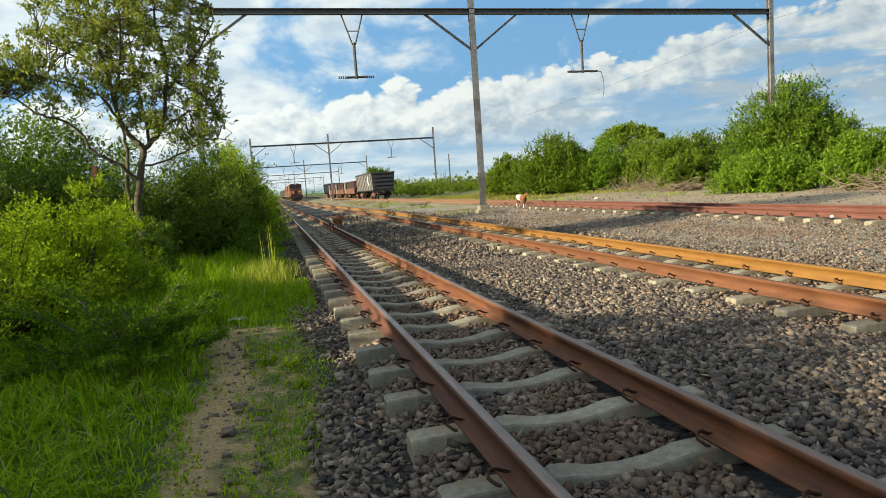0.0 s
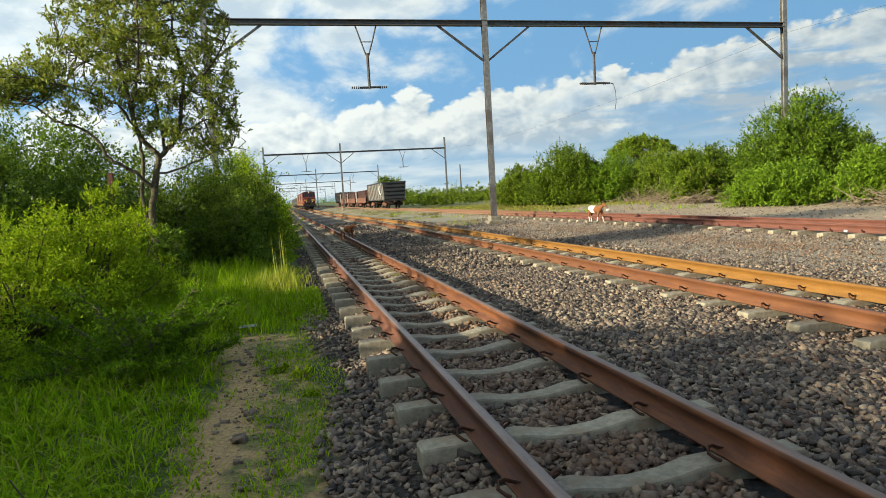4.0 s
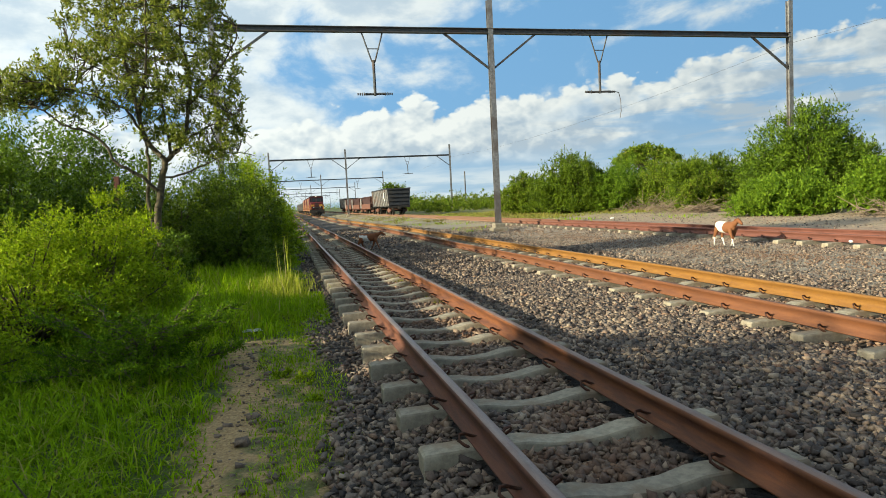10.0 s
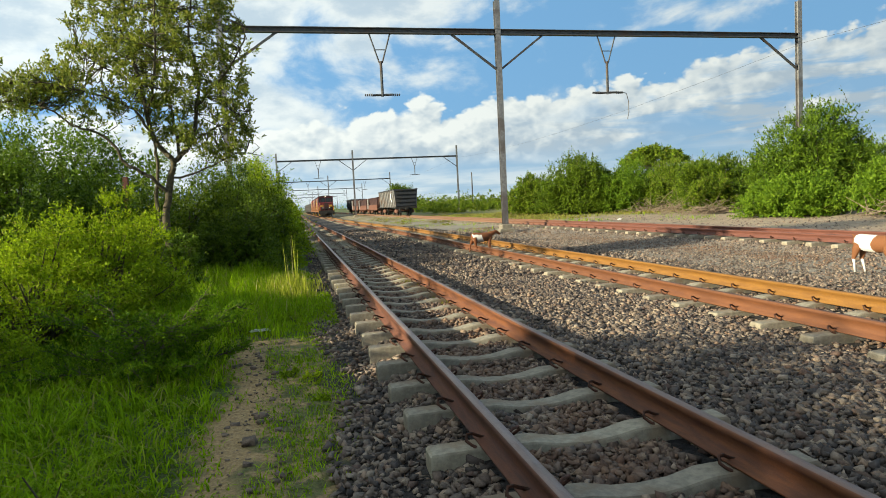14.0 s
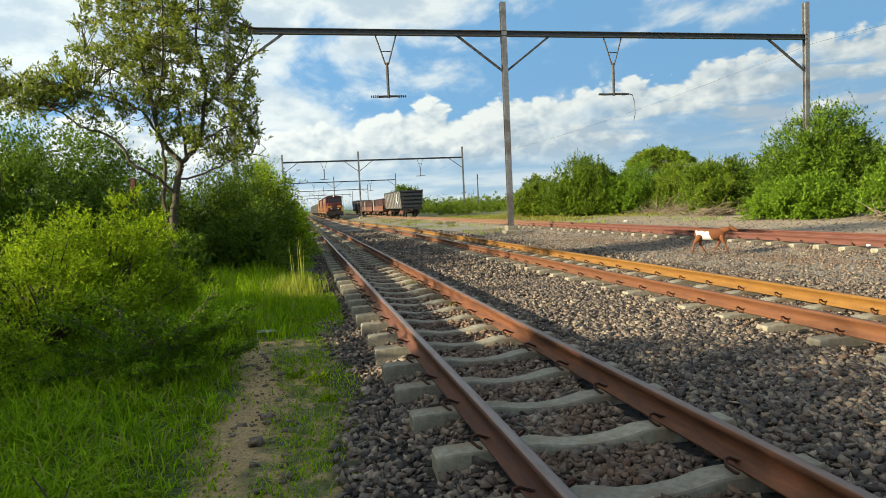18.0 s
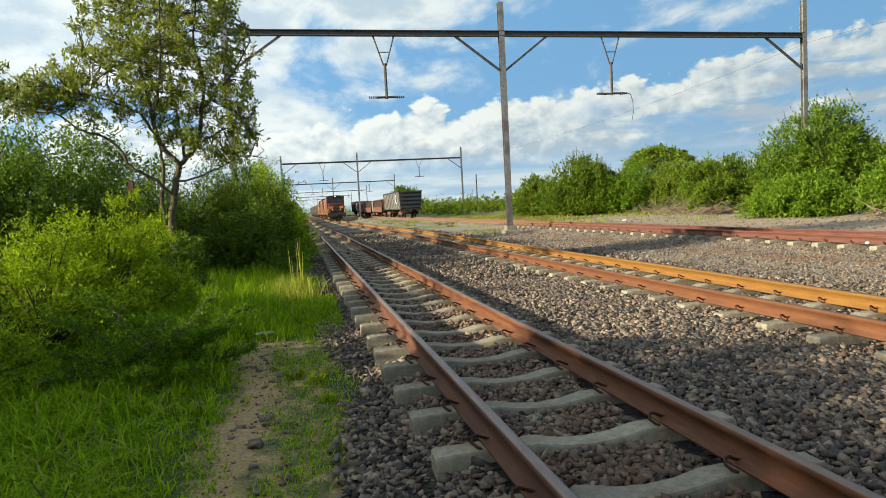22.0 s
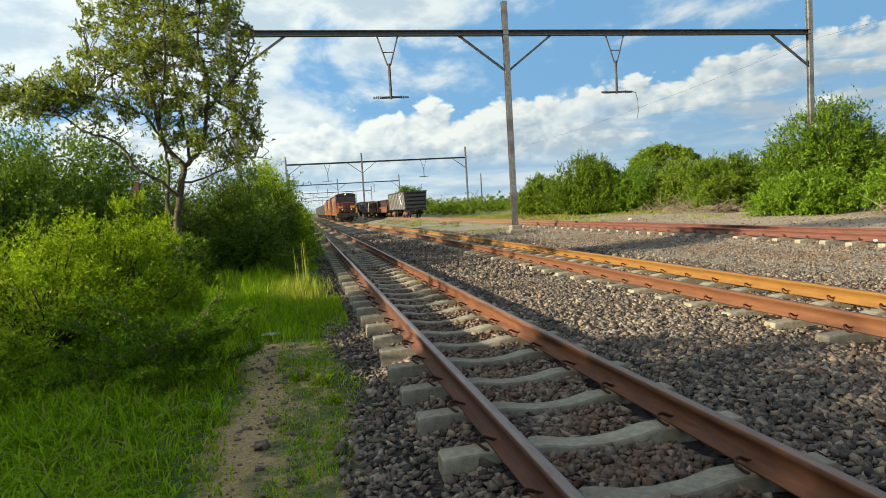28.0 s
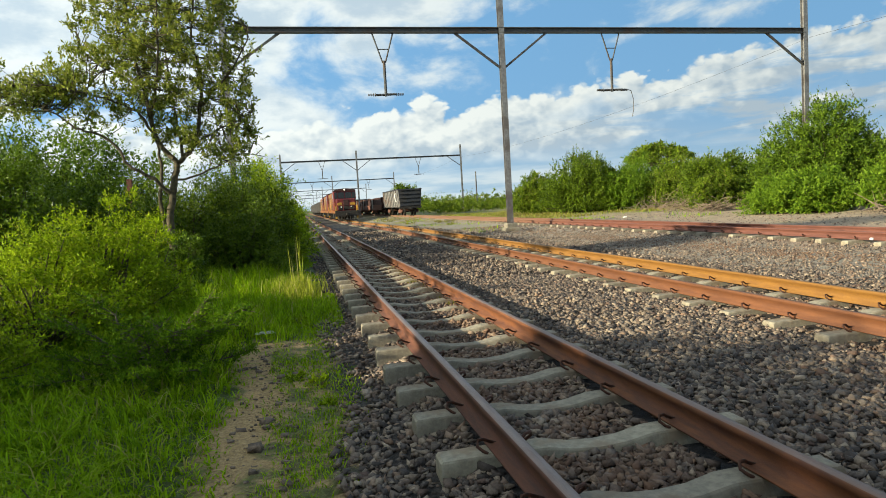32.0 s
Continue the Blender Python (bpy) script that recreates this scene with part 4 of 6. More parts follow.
def build_flat_tree(at, width, height, seed):
    """A thorn tree with spreading limbs under a flat crown."""
    rng = np.random.default_rng(seed)
    tree = thing("tree", "flat-topped thorn tree behind the thicket", "tree", "far trees", at=(at[0], at[1], float(ground_z(*at)) - 0.05))
    v, f = tubes([((0, 0, 0), (0.1, 0, height * 0.3), 0.16, 0.13), ((0.1, 0, height * 0.3), (0.0, 0.1, height * 0.5), 0.13, 0.10)], 8)
    child("trunk", np_mesh("trunk", v, f, BARK, True), tree)
    k = 130
    ang, r = rng.uniform(0, 2 * np.pi, k), rng.uniform(0, 1, k) ** 0.5
    c = np.stack([np.cos(ang) * r * width / 2, np.sin(ang) * r * width / 2, height * (0.92 - 0.22 * r ** 2) + rng.normal(0, 0.25, k)], 1)
    v, f = tubes([(np.array((0, 0.1, height * 0.5)), p, 0.05, 0.01) for p in c[::3]], 5)
    child("branchwork", np_mesh("branchwork", v, f, BARK), tree)
    hub = np.repeat(c, 30, axis=0)
    way = unit(rng.normal(size=hub.shape) * np.array([1, 1, 0.35]) + np.array([0, 0, 0.15]))
    v, f = leafy_shoots(hub, way, rng.uniform(0.3, 0.8, len(hub)), 8, 0.19, 0.11, rng)
    child("crown", np_mesh("crown", v, f, LEAF_FAR), tree)


build_flat_tree((35.9, 62.0), 6.6, 6.4, 71)


def build_far_woods():
    """Bushveld that rolls away on the far side: bushes of uneven height, the nearer ones in finer leaf."""
    rng = np.random.default_rng(5)
    n = 1000
    y = 140 + rng.uniform(0, 1, n) ** 1.4 * 320
    x = np.where(rng.uniform(size=n) < 0.75, (22 + rng.uniform(0, 1, n) ** 1.4 * 190) * (0.6 + y / 300), rng.uniform(-150, -10, n))
    x[:200], y[:200] = rng.uniform(-70, 130, 200), rng.uniform(440, 520, 200)
    h = (1.4 + 3.2 * rng.uniform(0, 1, n) ** 2.0) * (0.8 + y / 600)
    h[:200] *= 1.5
    pts = clump_points(rng, np.stack([x, y, h * 0.5 + 0.2], 1), h * 0.7, 70, 0.8)
    pts[:, 2] = np.maximum(pts[:, 2], 0.2)
    v, f = leaf_arrays(pts, 0.52, 0.40, rng)
    k = 420
    y2 = 80 + rng.uniform(0, 1, k) ** 1.3 * 70
    x2 = (17.0 + rng.uniform(0, 1, k) ** 1.2 * 62) * (0.75 + y2 / 340)
    h2 = 1.1 + 2.0 * rng.uniform(0, 1, k) ** 1.6
    lobes = 7
    c = np.repeat(np.stack([x2, y2, h2 * 0.5], 1), lobes, axis=0) + rng.normal(0, 0.42, (k * lobes, 3)) * np.repeat(h2, lobes)[:, None] * np.array([1.1, 1.1, 0.55])
    c[:, 2] = np.maximum(c[:, 2], 0.25)
    hub = np.repeat(c, 6, axis=0)
    way = unit(rng.normal(size=hub.shape) + np.array([0, 0, 0.5]))
    v2, f2 = leafy_shoots(hub, way, rng.uniform(0.2, 0.5, len(hub)), 11, 0.18, 0.12, rng)
    v, f = np.concatenate([v, v2]), np.concatenate([f, f2 + len(v)])
    tagged(new("far_woods", np_mesh("far_woods", v, f, LEAF_FAR)), "far thorn bushveld along the railway", "woods", kind="stuff")
    bush("round-crowned tree behind the goods wagons", (21.2, 140.0), (6.6, 7, 6.4), 130, 190, 0.26, LEAF_DARK, 97, "tree", "far trees", "tree", ragged=0.1)


build_far_woods()

# ---- the overhead line portals ----
MX, BEAM = 7.72, 9.05


def build_portal(y, drops, LX, RX):
    p = thing("catenary_portal", "bare galvanised steel railway portal without wires", "railway portal", "overhead line portals", at=(0, y, 0))
    for x, top in ((LX, 10.25), (MX, 10.42), (RX, 10.75)):
        g = float(ground_z(x, y))
        part("mast", prism(h_section(0.24, 0.22, 0.018), (x, 0, g + 0.3), (x, 0, top)), GALV, p)
        block = part("footing", box(x - 0.34, x + 0.34, -0.34, 0.34, g - 0.3, g + 0.16, 0.03), CONCRETE, p, "chipped concrete footing")
        part("plinth", box(x - 0.24, x + 0.24, -0.26, 0.26, g + 0.1, g + 0.36, 0.04), CONCRETE, block)
    part("crossbeam", prism(h_section(0.22, 0.24, 0.03), (LX, 0, BEAM), (RX, 0, BEAM)), DARK_STEEL, p, "dark steel crossbeam")
    for x0, x1 in ((LX, LX + 2.25), (MX, MX - 2.15), (MX, MX + 2.15), (RX, RX - 2.2)):
        part("brace", add_beam(bmesh.new(), (x0 + 0.12 * (1 if x1 > x0 else -1), 0, BEAM - 1.62), (x1, 0, BEAM - 0.1), 0.09, 0.09), DARK_STEEL, p)
    for x, wire in drops:
        bm = bmesh.new()
        add_rod(bm, (x - 0.46, 0, BEAM - 0.08), (x - 0.06, 0, BEAM - 1.36), 0.032)
        add_rod(bm, (x + 0.46, 0, BEAM - 0.08), (x + 0.06, 0, BEAM - 1.36), 0.032)
        add_rod(bm, (x - 0.24, 0, BEAM - 0.8), (x + 0.24, 0, BEAM - 0.8), 0.022)
        add_rod(bm, (x, 0, BEAM - 1.28), (x, 0, BEAM - 2.78), 0.062)
        hanger = part("drop_bracket", bm, DARK_STEEL, p)
        bm = bmesh.new()
        add_rod(bm, (x - 0.42, 0, BEAM - 2.72), (x + 0.42, 0, BEAM - 2.70), 0.05)
        part("arm", bm, DARK_STEEL, hanger)
        for s in (-1, 1):
            bm = bmesh.new()
            for k in range(4):
                add_rod(bm, (x + s * (0.44 + k * 0.09), 0, BEAM - 2.71), (x + s * (0.49 + k * 0.09), 0, BEAM - 2.71), 0.075 - 0.008 * k, 0.05, 10)
            part("insulator", bm, DARK_STEEL, hanger, "dark ribbed insulator")
        if wire:
            bm = bmesh.new()
            pts = [(x + 0.75, 0, BEAM - 2.70), (x + 0.95, 0, BEAM - 2.75), (x + 1.05, 0, BEAM - 3.1), (x + 1.06, 0, BEAM - 3.6), (x + 0.98, 0, BEAM - 3.95)]
            for a0, b0 in zip(pts, pts[1:]):
                add_rod(bm, a0, b0, 0.018, sides=6)
            part("loose_wire", bm, DARK_STEEL, hanger)
    return p


build_portal(28.0, ((2.42, False), (13.0, True)), -4.1, 23.5)
portal = build_portal(101.0, ((2.4, False), (17.4, False)), -3.75, 24.35)
for y in (175.0, 249.0, 323.0, 397.0):
    copy_thing(portal, pose(0, y, 0))


def build_feeder():
    for y0, y1 in ((-40.0, 28.0), (28.0, 101.0), (101.0, 175.0)):
        pts = []
        for i in range(25):
            t = i / 24
            pts.append((23.92, y0 + (y1 - y0) * t, 8.75 - 4 * 0.9 * t * (1 - t)))
        v, f = sweep(pts, [(0.006 * math.cos(k * math.pi / 3), 0.006 * math.sin(k * math.pi / 3)) for k in range(6)])
        tagged(new("overhead_cable", np_mesh("overhead_cable", v, f, DARK_STEEL)), "thin dark cable sagging between steel masts", "cable", "overhead cables")


build_feeder()


def build_pole():
    g = float(ground_z(29.2, 110.0))
    p = thing("pole", "single grey wooden pole standing in the bushes", "pole", at=(29.2, 110.0, g))
    part("shaft", rod((0, 0, -0.2), (0, 0, 6.5), 0.14, 0.10, 10), DARK_STEEL, p)


build_pole()


def build_brushwood(at, size, seed):
    """A heap of cut dry branches."""
    rng = np.random.default_rng(seed)
    heap = thing("brushwood", "heap of dry grey-brown cut branches", "brushwood", "cut branches by the thicket", at=(at[0], at[1], float(ground_z(*at))))
    segs = []
    for _ in range(190):
        p = rng.normal(0, 1, 3) * np.array([size * 0.33, size * 0.22, 0]) + np.array([0, 0, abs(rng.normal(0, 0.16 * size ** 0.5))])
        way = rng.normal(size=3) * np.array([1, 1, 0.45])
        way /= np.linalg.norm(way)
        q = p + way * rng.uniform(0.4, 1.3)
        q[2] = abs(q[2])
        mid = (p + q) / 2 + rng.normal(0, 0.06, 3)
        mid[2] = abs(mid[2])
        r = rng.uniform(0.008, 0.022)
        segs += [(p, mid, r, r * 0.8), (mid, q, r * 0.8, r * 0.3)]
    v, f = tubes(segs, 5)
    tagged(child("branchwork", np_mesh("branchwork", v, f, TWIG), heap), kind="stuff")


for k, (x, y, size) in enumerate([(25.0, 46.0, 3.6), (23.6, 40.5, 4.0), (22.2, 35.5, 3.6), (21.4, 32.0, 2.6), (20.4, 19.4, 2.2)]):
    build_brushwood((x, y), size, 140 + k)


def build_rusty_post():
    """An old length of rail set upright as a post."""
    g = float(ground_z(-5.76, 18.0))
    p = thing("post", "rusty dark-red steel post among the bushes", "post", at=(-5.76, 18.0, g))
    part("shaft", prism(h_section(0.12, 0.13, 0.02), (0, 0, -0.2), (0, 0, 2.6)), RAIL_RED, p)


build_rusty_post()


def build_weeds_on_verge():
    """Small broad-leaved weeds scattered in the grass."""
    rng = random.Random(77)
    for k in range(22):
        y = rng.uniform(2.9, 9.5)
        x = rng.uniform(-5.4, -2.35) if k < 17 else rng.uniform(-1.75, -1.45)
        size = rng.uniform(0.18, 0.42) * (0.6 if k >= 17 else 1.0)
        bush("small leafy weed in the grass", (x, y), (size, size, size * 0.75), 14, 30, 0.032, LEAF_BUSH, 300 + k, "weed", "weeds in the verge", "weed", ragged=0.4, lump=0.22)

    for k in range(14):
        bush("yellow-green weed growing against a rail", (0.46 + rng.uniform(-0.06, 0.04), 9.2 + k * 0.42 + rng.uniform(-0.2, 0.2)), (0.13, 0.16, 0.13), 8, 18, 0.03, LEAF_WEED, 340 + k, "weed", "weeds between the rails", "weed", ragged=0.4, lump=0.25)
    for k, (x, y, w, h) in enumerate([(9.3, 46.0, 1.5, 0.5), (8.6, 47.2, 1.0, 0.35), (7.8, 56.0, 1.4, 0.55), (8.8, 58.5, 1.6, 0.5), (7.0, 62.0, 1.6, 0.5), (8.3, 66.0, 2.0, 0.6), (7.4, 71.0, 2.0, 0.6), (8.2, 41.5, 0.7, 0.25), (6.9, 50.5, 0.8, 0.25), (12.6, 52.0, 1.6, 0.5), (13.4, 44.0, 1.4, 0.5), (14.4, 60.0, 2.2, 0.8), (13.2, 66.0, 2.2, 0.8), (15.5, 49.5, 1.8, 0.7), (12.8, 37.0, 0.8, 0.3)]):
        bush("low yellow-green weed on the gravel beside the rails", (x, y), (w, w, h * 0.6), 22, 30, 0.06, LEAF_WEED, 360 + k, "weed", "weeds on the gravel", "weed", ragged=0.4, lump=0.2)
    for k, (x, y, w, h) in enumerate([(-5.9, 8.2, 1.3, 1.3), (-6.3, 10.5, 1.8, 1.2), (-5.4, 10.8, 1.5, 0.95), (-4.5, 11.4, 1.3, 0.75), (-3.0, 20.0, 1.2, 0.8), (-2.5, 21.5, 1.0, 0.9)]):
        bush("lime-green leafy shrub with long shoots", (x, y), (w, w, h), 60, 90, 0.055, LEAF_BUSH, 380 + k, "shrub", "bushes by the track", "bush", ragged=0.45, lump=0.14)


build_weeds_on_verge()

# ---- goods wagons ----
WAGON_GREY = surface("grey_wagon_paint", (0.010, 0.013, 0.018), (0.03, 0.035, 0.046), 6, 0.8, 0.0, 0.003, (0.03, 0.027, 0.025), 0.9)
WAGON_PALE = surface("pale_wagon_side", (0.11, 0.11, 0.112), (0.25, 0.245, 0.235), 5, 0.7, 0.1, 0.003, (0.17, 0.10, 0.065), 1.0)
WAGON_RUST = surface("rust_red_wagon", (0.018, 0.006, 0.006), (0.042, 0.012, 0.010), 6, 0.75, 0.1, 0.003, (0.10, 0.05, 0.035), 0.8)
WAGON_PANEL = surface("orange_brown_wagon_panel", (0.08, 0.03, 0.017), (0.16, 0.062, 0.036), 5, 0.75, 0.0, 0.003, (0.12, 0.05, 0.03), 0.9)
BLACK_IRON = surface("oily_black_iron", (0.012, 0.011, 0.010), (0.045, 0.04, 0.036), 9, 0.6, 0.4, 0.003)
BOGIE_RED = surface("rusty_bogie", (0.09, 0.04, 0.03), (0.20, 0.10, 0.07), 9, 0.75, 0.2, 0.004)


def add_bogies(parent, places, gauge_half=0.57, radius=0.43, mat=BLACK_IRON):
    for y in places:
        bm = bmesh.new()
        for s in (-1, 1):
            add_box(bm, s * 0.86 - 0.06, s * 0.86 + 0.06, y - 1.25, y + 1.25, 0.42, 0.62, 0.02)
            add_box(bm, s * 0.88 - 0.07, s * 0.88 + 0.07, y - 0.3, y + 0.3, 0.25, 0.72, 0.02)
            for w in (-0.9, 0.9):
                add_box(bm, s * 0.90 - 0.07, s * 0.90 + 0.07, y + w - 0.16, y + w + 0.16, 0.3, 0.58, 0.02)
        add_box(bm, -0.9, 0.9, y - 0.16, y + 0.16, 0.5, 0.75, 0.02)
        bogie = part("bogie", bm, mat, parent)
        for w in (-0.9, 0.9):
            bm = bmesh.new()
            for s in (-1, 1):
                add_rod(bm, (s * (gauge_half - 0.06), y + w, radius), (s * (gauge_half + 0.07), y + w, radius), radius, sides=20)
                add_rod(bm, (s * (gauge_half - 0.09), y + w, radius), (s * (gauge_half - 0.06), y + w, radius), radius + 0.025, sides=20)
            add_rod(bm, (-gauge_half, y + w, radius), (gauge_half, y + w, radius), 0.07)
            part("wheelset", bm, BLACK_IRON, bogie)


def slab(corners, thick):
    """A flat plate: four corners, thickened along its normal."""
    c = [Vector(p) for p in corners]
    nrm = (c[1] - c[0]).cross(c[3] - c[0]).normalized() * thick / 2
    bm = bmesh.new()
    lo, hi = [bm.verts.new(p - nrm) for p in c], [bm.verts.new(p + nrm) for p in c]
    bm.faces.new(lo[::-1])
    bm.faces.new(hi)
    for i in range(4):
        bm.faces.new((lo[i], lo[(i + 1) % 4], hi[(i + 1) % 4], hi[i]))
    bmesh.ops.recalc_face_normals(bm, faces=bm.faces)
    return bm


def build_gondola(at, length, height, mat_side, mat_end, label, ribs=9, floor=1.0, half=1.25, flare=0.2, panel=None):
    """An open wagon whose walls lean outwards to the top rail."""
    w = thing("goods_wagon", label, "railway wagon", "parked goods wagons", at=at)
    wide = half + flare
    for s in (-1, 1):
        side = part("side_wall", slab([(s * half, 0.05, floor), (s * half, length - 0.05, floor), (s * wide, length - 0.05, height), (s * wide, 0.05, height)], 0.06), mat_side, w)
        for k in range(ribs):
            y = 0.35 + k * (length - 0.7) / (ribs - 1)
            part("rib", add_beam(bmesh.new(), (s * (half + 0.07), y, floor - 0.08), (s * (wide + 0.07), y, height - 0.02), 0.12, 0.13), mat_side, side)
        if panel:
            low = floor + (height - floor) * 0.3
            part("lower_panel", box(s * (wide + 0.13) - 0.03, s * (wide + 0.13) + 0.03, 0.2, length - 0.2, floor - 0.35, low, 0.01), panel, side, "orange-brown lower panel")
            part("end_post", box(s * (wide + 0.14) - 0.05, s * (wide + 0.14) + 0.05, length - 1.6, length - 0.3, floor - 0.2, height, 0.01), WAGON_PALE, side, "pale end post")
        part("top_rail", box(s * wide - 0.10, s * wide + 0.12, 0, length, height - 0.02, height + 0.11, 0.02), mat_end, side)
    for y0, out in ((0.03, -1), (length - 0.03, 1)):
        end = part("end_wall", slab([(-half, y0, floor), (half, y0, floor), (wide, y0, height), (-wide, y0, height)], 0.06), mat_end, w)
        for k in range(5):
            z = floor + 0.12 + k * (height - floor - 0.12) / 4
            hw = half + flare * (z - floor) / (height - floor)
            part("stiffener", box(-hw, hw, y0 + out * 0.09 - 0.05, y0 + out * 0.09 + 0.05, z - 0.08, z + 0.08, 0.015), mat_end, end)
    part("floor_plate", box(-half + 0.05, half - 0.05, 0.08, length - 0.08, floor - 0.1, floor), mat_end, w)
    frame_ = part("underframe", box(-0.25, 0.25, -0.25, length + 0.25, 0.72, floor - 0.1), BLACK_IRON, w)
    for y in (0.0, length):
        part("headstock", box(-1.2, 1.2, y - 0.11, y + 0.11, 0.74, floor - 0.02, 0.02), BLACK_IRON, frame_)
        part("coupler", box(-0.13, 0.13, y - 0.55, y + 0.55, 0.62, 0.86, 0.03), BLACK_IRON, frame_)
    add_bogies(w, (1.6, length - 1.6), mat=BOGIE_RED)
    return w


WAGON_WHITE = surface("worn_white_mark", (0.45, 0.45, 0.44), (0.7, 0.7, 0.68), 12, 0.7)
first_wagon = build_gondola((track3_x(70) + 0.12, 69.0, 0.46), 12.4, 2.78, WAGON_PALE, WAGON_GREY, "dark grey open goods wagon with pale ribbed sides", 10, half=1.1, flare=0.13)


def build_painted_mark(wagon):
    """A white crescent painted across the ribs near the end of the wagon."""
    bm = bmesh.new()
    rim = []
    for k in range(13):
        ang = radians(-100 + 200 * k / 12)
        rim.append(((1.5 + 0.95 * math.cos(ang), 2.0 + 0.50 * math.sin(ang)), (1.5 + 0.50 * math.cos(ang), 2.0 + 0.34 * math.sin(ang))))
    rows = [[bm.verts.new((x - (z - 1.0) * 0.073, y, z)) for y, z in pair for x in (-1.245, -1.235)] for pair in rim]
    for p, q in zip(rows, rows[1:]):
        for i, j in ((0, 1), (1, 3), (3, 2), (2, 0)):
            bm.faces.new((p[i], p[j], q[j], q[i]))
    for row in (rows[0], rows[-1]):
        bm.faces.new((row[0], row[1], row[3], row[2]))
    bmesh.ops.recalc_face_normals(bm, faces=bm.faces)
    part("painted_mark", bm, WAGON_WHITE, wagon, "white painted crescent")


build_painted_mark(first_wagon)
y = 82.7
for k, (length, height, m1, m2, lab) in enumerate([(11.5, 2.2, WAGON_RUST, WAGON_RUST, "rust-red open goods wagon parked behind another"),
                                                  (11.5, 2.2, WAGON_RUST, WAGON_RUST, "rust-red open goods wagon parked behind another"),
                                                  (11.5, 2.3, WAGON_RUST, WAGON_RUST, "rust-red open goods wagon parked behind another"),
                                                  (11.5, 2.6, WAGON_GREY, WAGON_GREY, "dark open goods wagon at the end of the row")]):
    build_gondola((track3_x(90) + 0.1, y, 0.46), length, height, m1, m2, lab, 2 if m1 == WAGON_RUST else 7, half=1.12, flare=0.1, panel=WAGON_PANEL if m1 == WAGON_RUST else None)
    y += length + 1.2

# ---- the train ----
WAGON_DULL = surface("dull_wagon_paint", (0.07, 0.07, 0.068), (0.15, 0.145, 0.14), 5, 0.7, 0.1, 0.003, (0.10, 0.07, 0.05), 1.0)
LOCO_RED = surface("red_loco_paint", (0.07, 0.004, 0.008), (0.13, 0.008, 0.013), 3, 0.5, 0.0, 0.001, (0.20, 0.03, 0.02), 1.1)
LOCO_ORANGE = surface("orange_loco_paint", (0.15, 0.052, 0.008), (0.25, 0.09, 0.014), 3, 0.5, 0.0, 0.001, (0.10, 0.04, 0.02), 1.0)
LOCO_DARK = surface("dark_red_roof_paint", (0.022, 0.008, 0.007), (0.05, 0.014, 0.011), 4, 0.65)
LOCO_YELLOW = surface("yellow_loco_paint", (0.34, 0.19, 0.02), (0.45, 0.26, 0.04), 3, 0.45, 0.0, 0.001)
PANE, _n = material("dark_cab_glass")
finish(_n, (0.015, 0.018, 0.02, 1.0), 0.08)
LAMP, _n = material("lit_headlight")
_n("ShaderNodeOutputMaterial", Surface=_n("ShaderNodeEmission", Color=(1.0, 0.86, 0.6, 1.0), Strength=0.9))
PLATE = surface("white_paint", (0.6, 0.6, 0.58), (0.8, 0.8, 0.78), 8, 0.5)


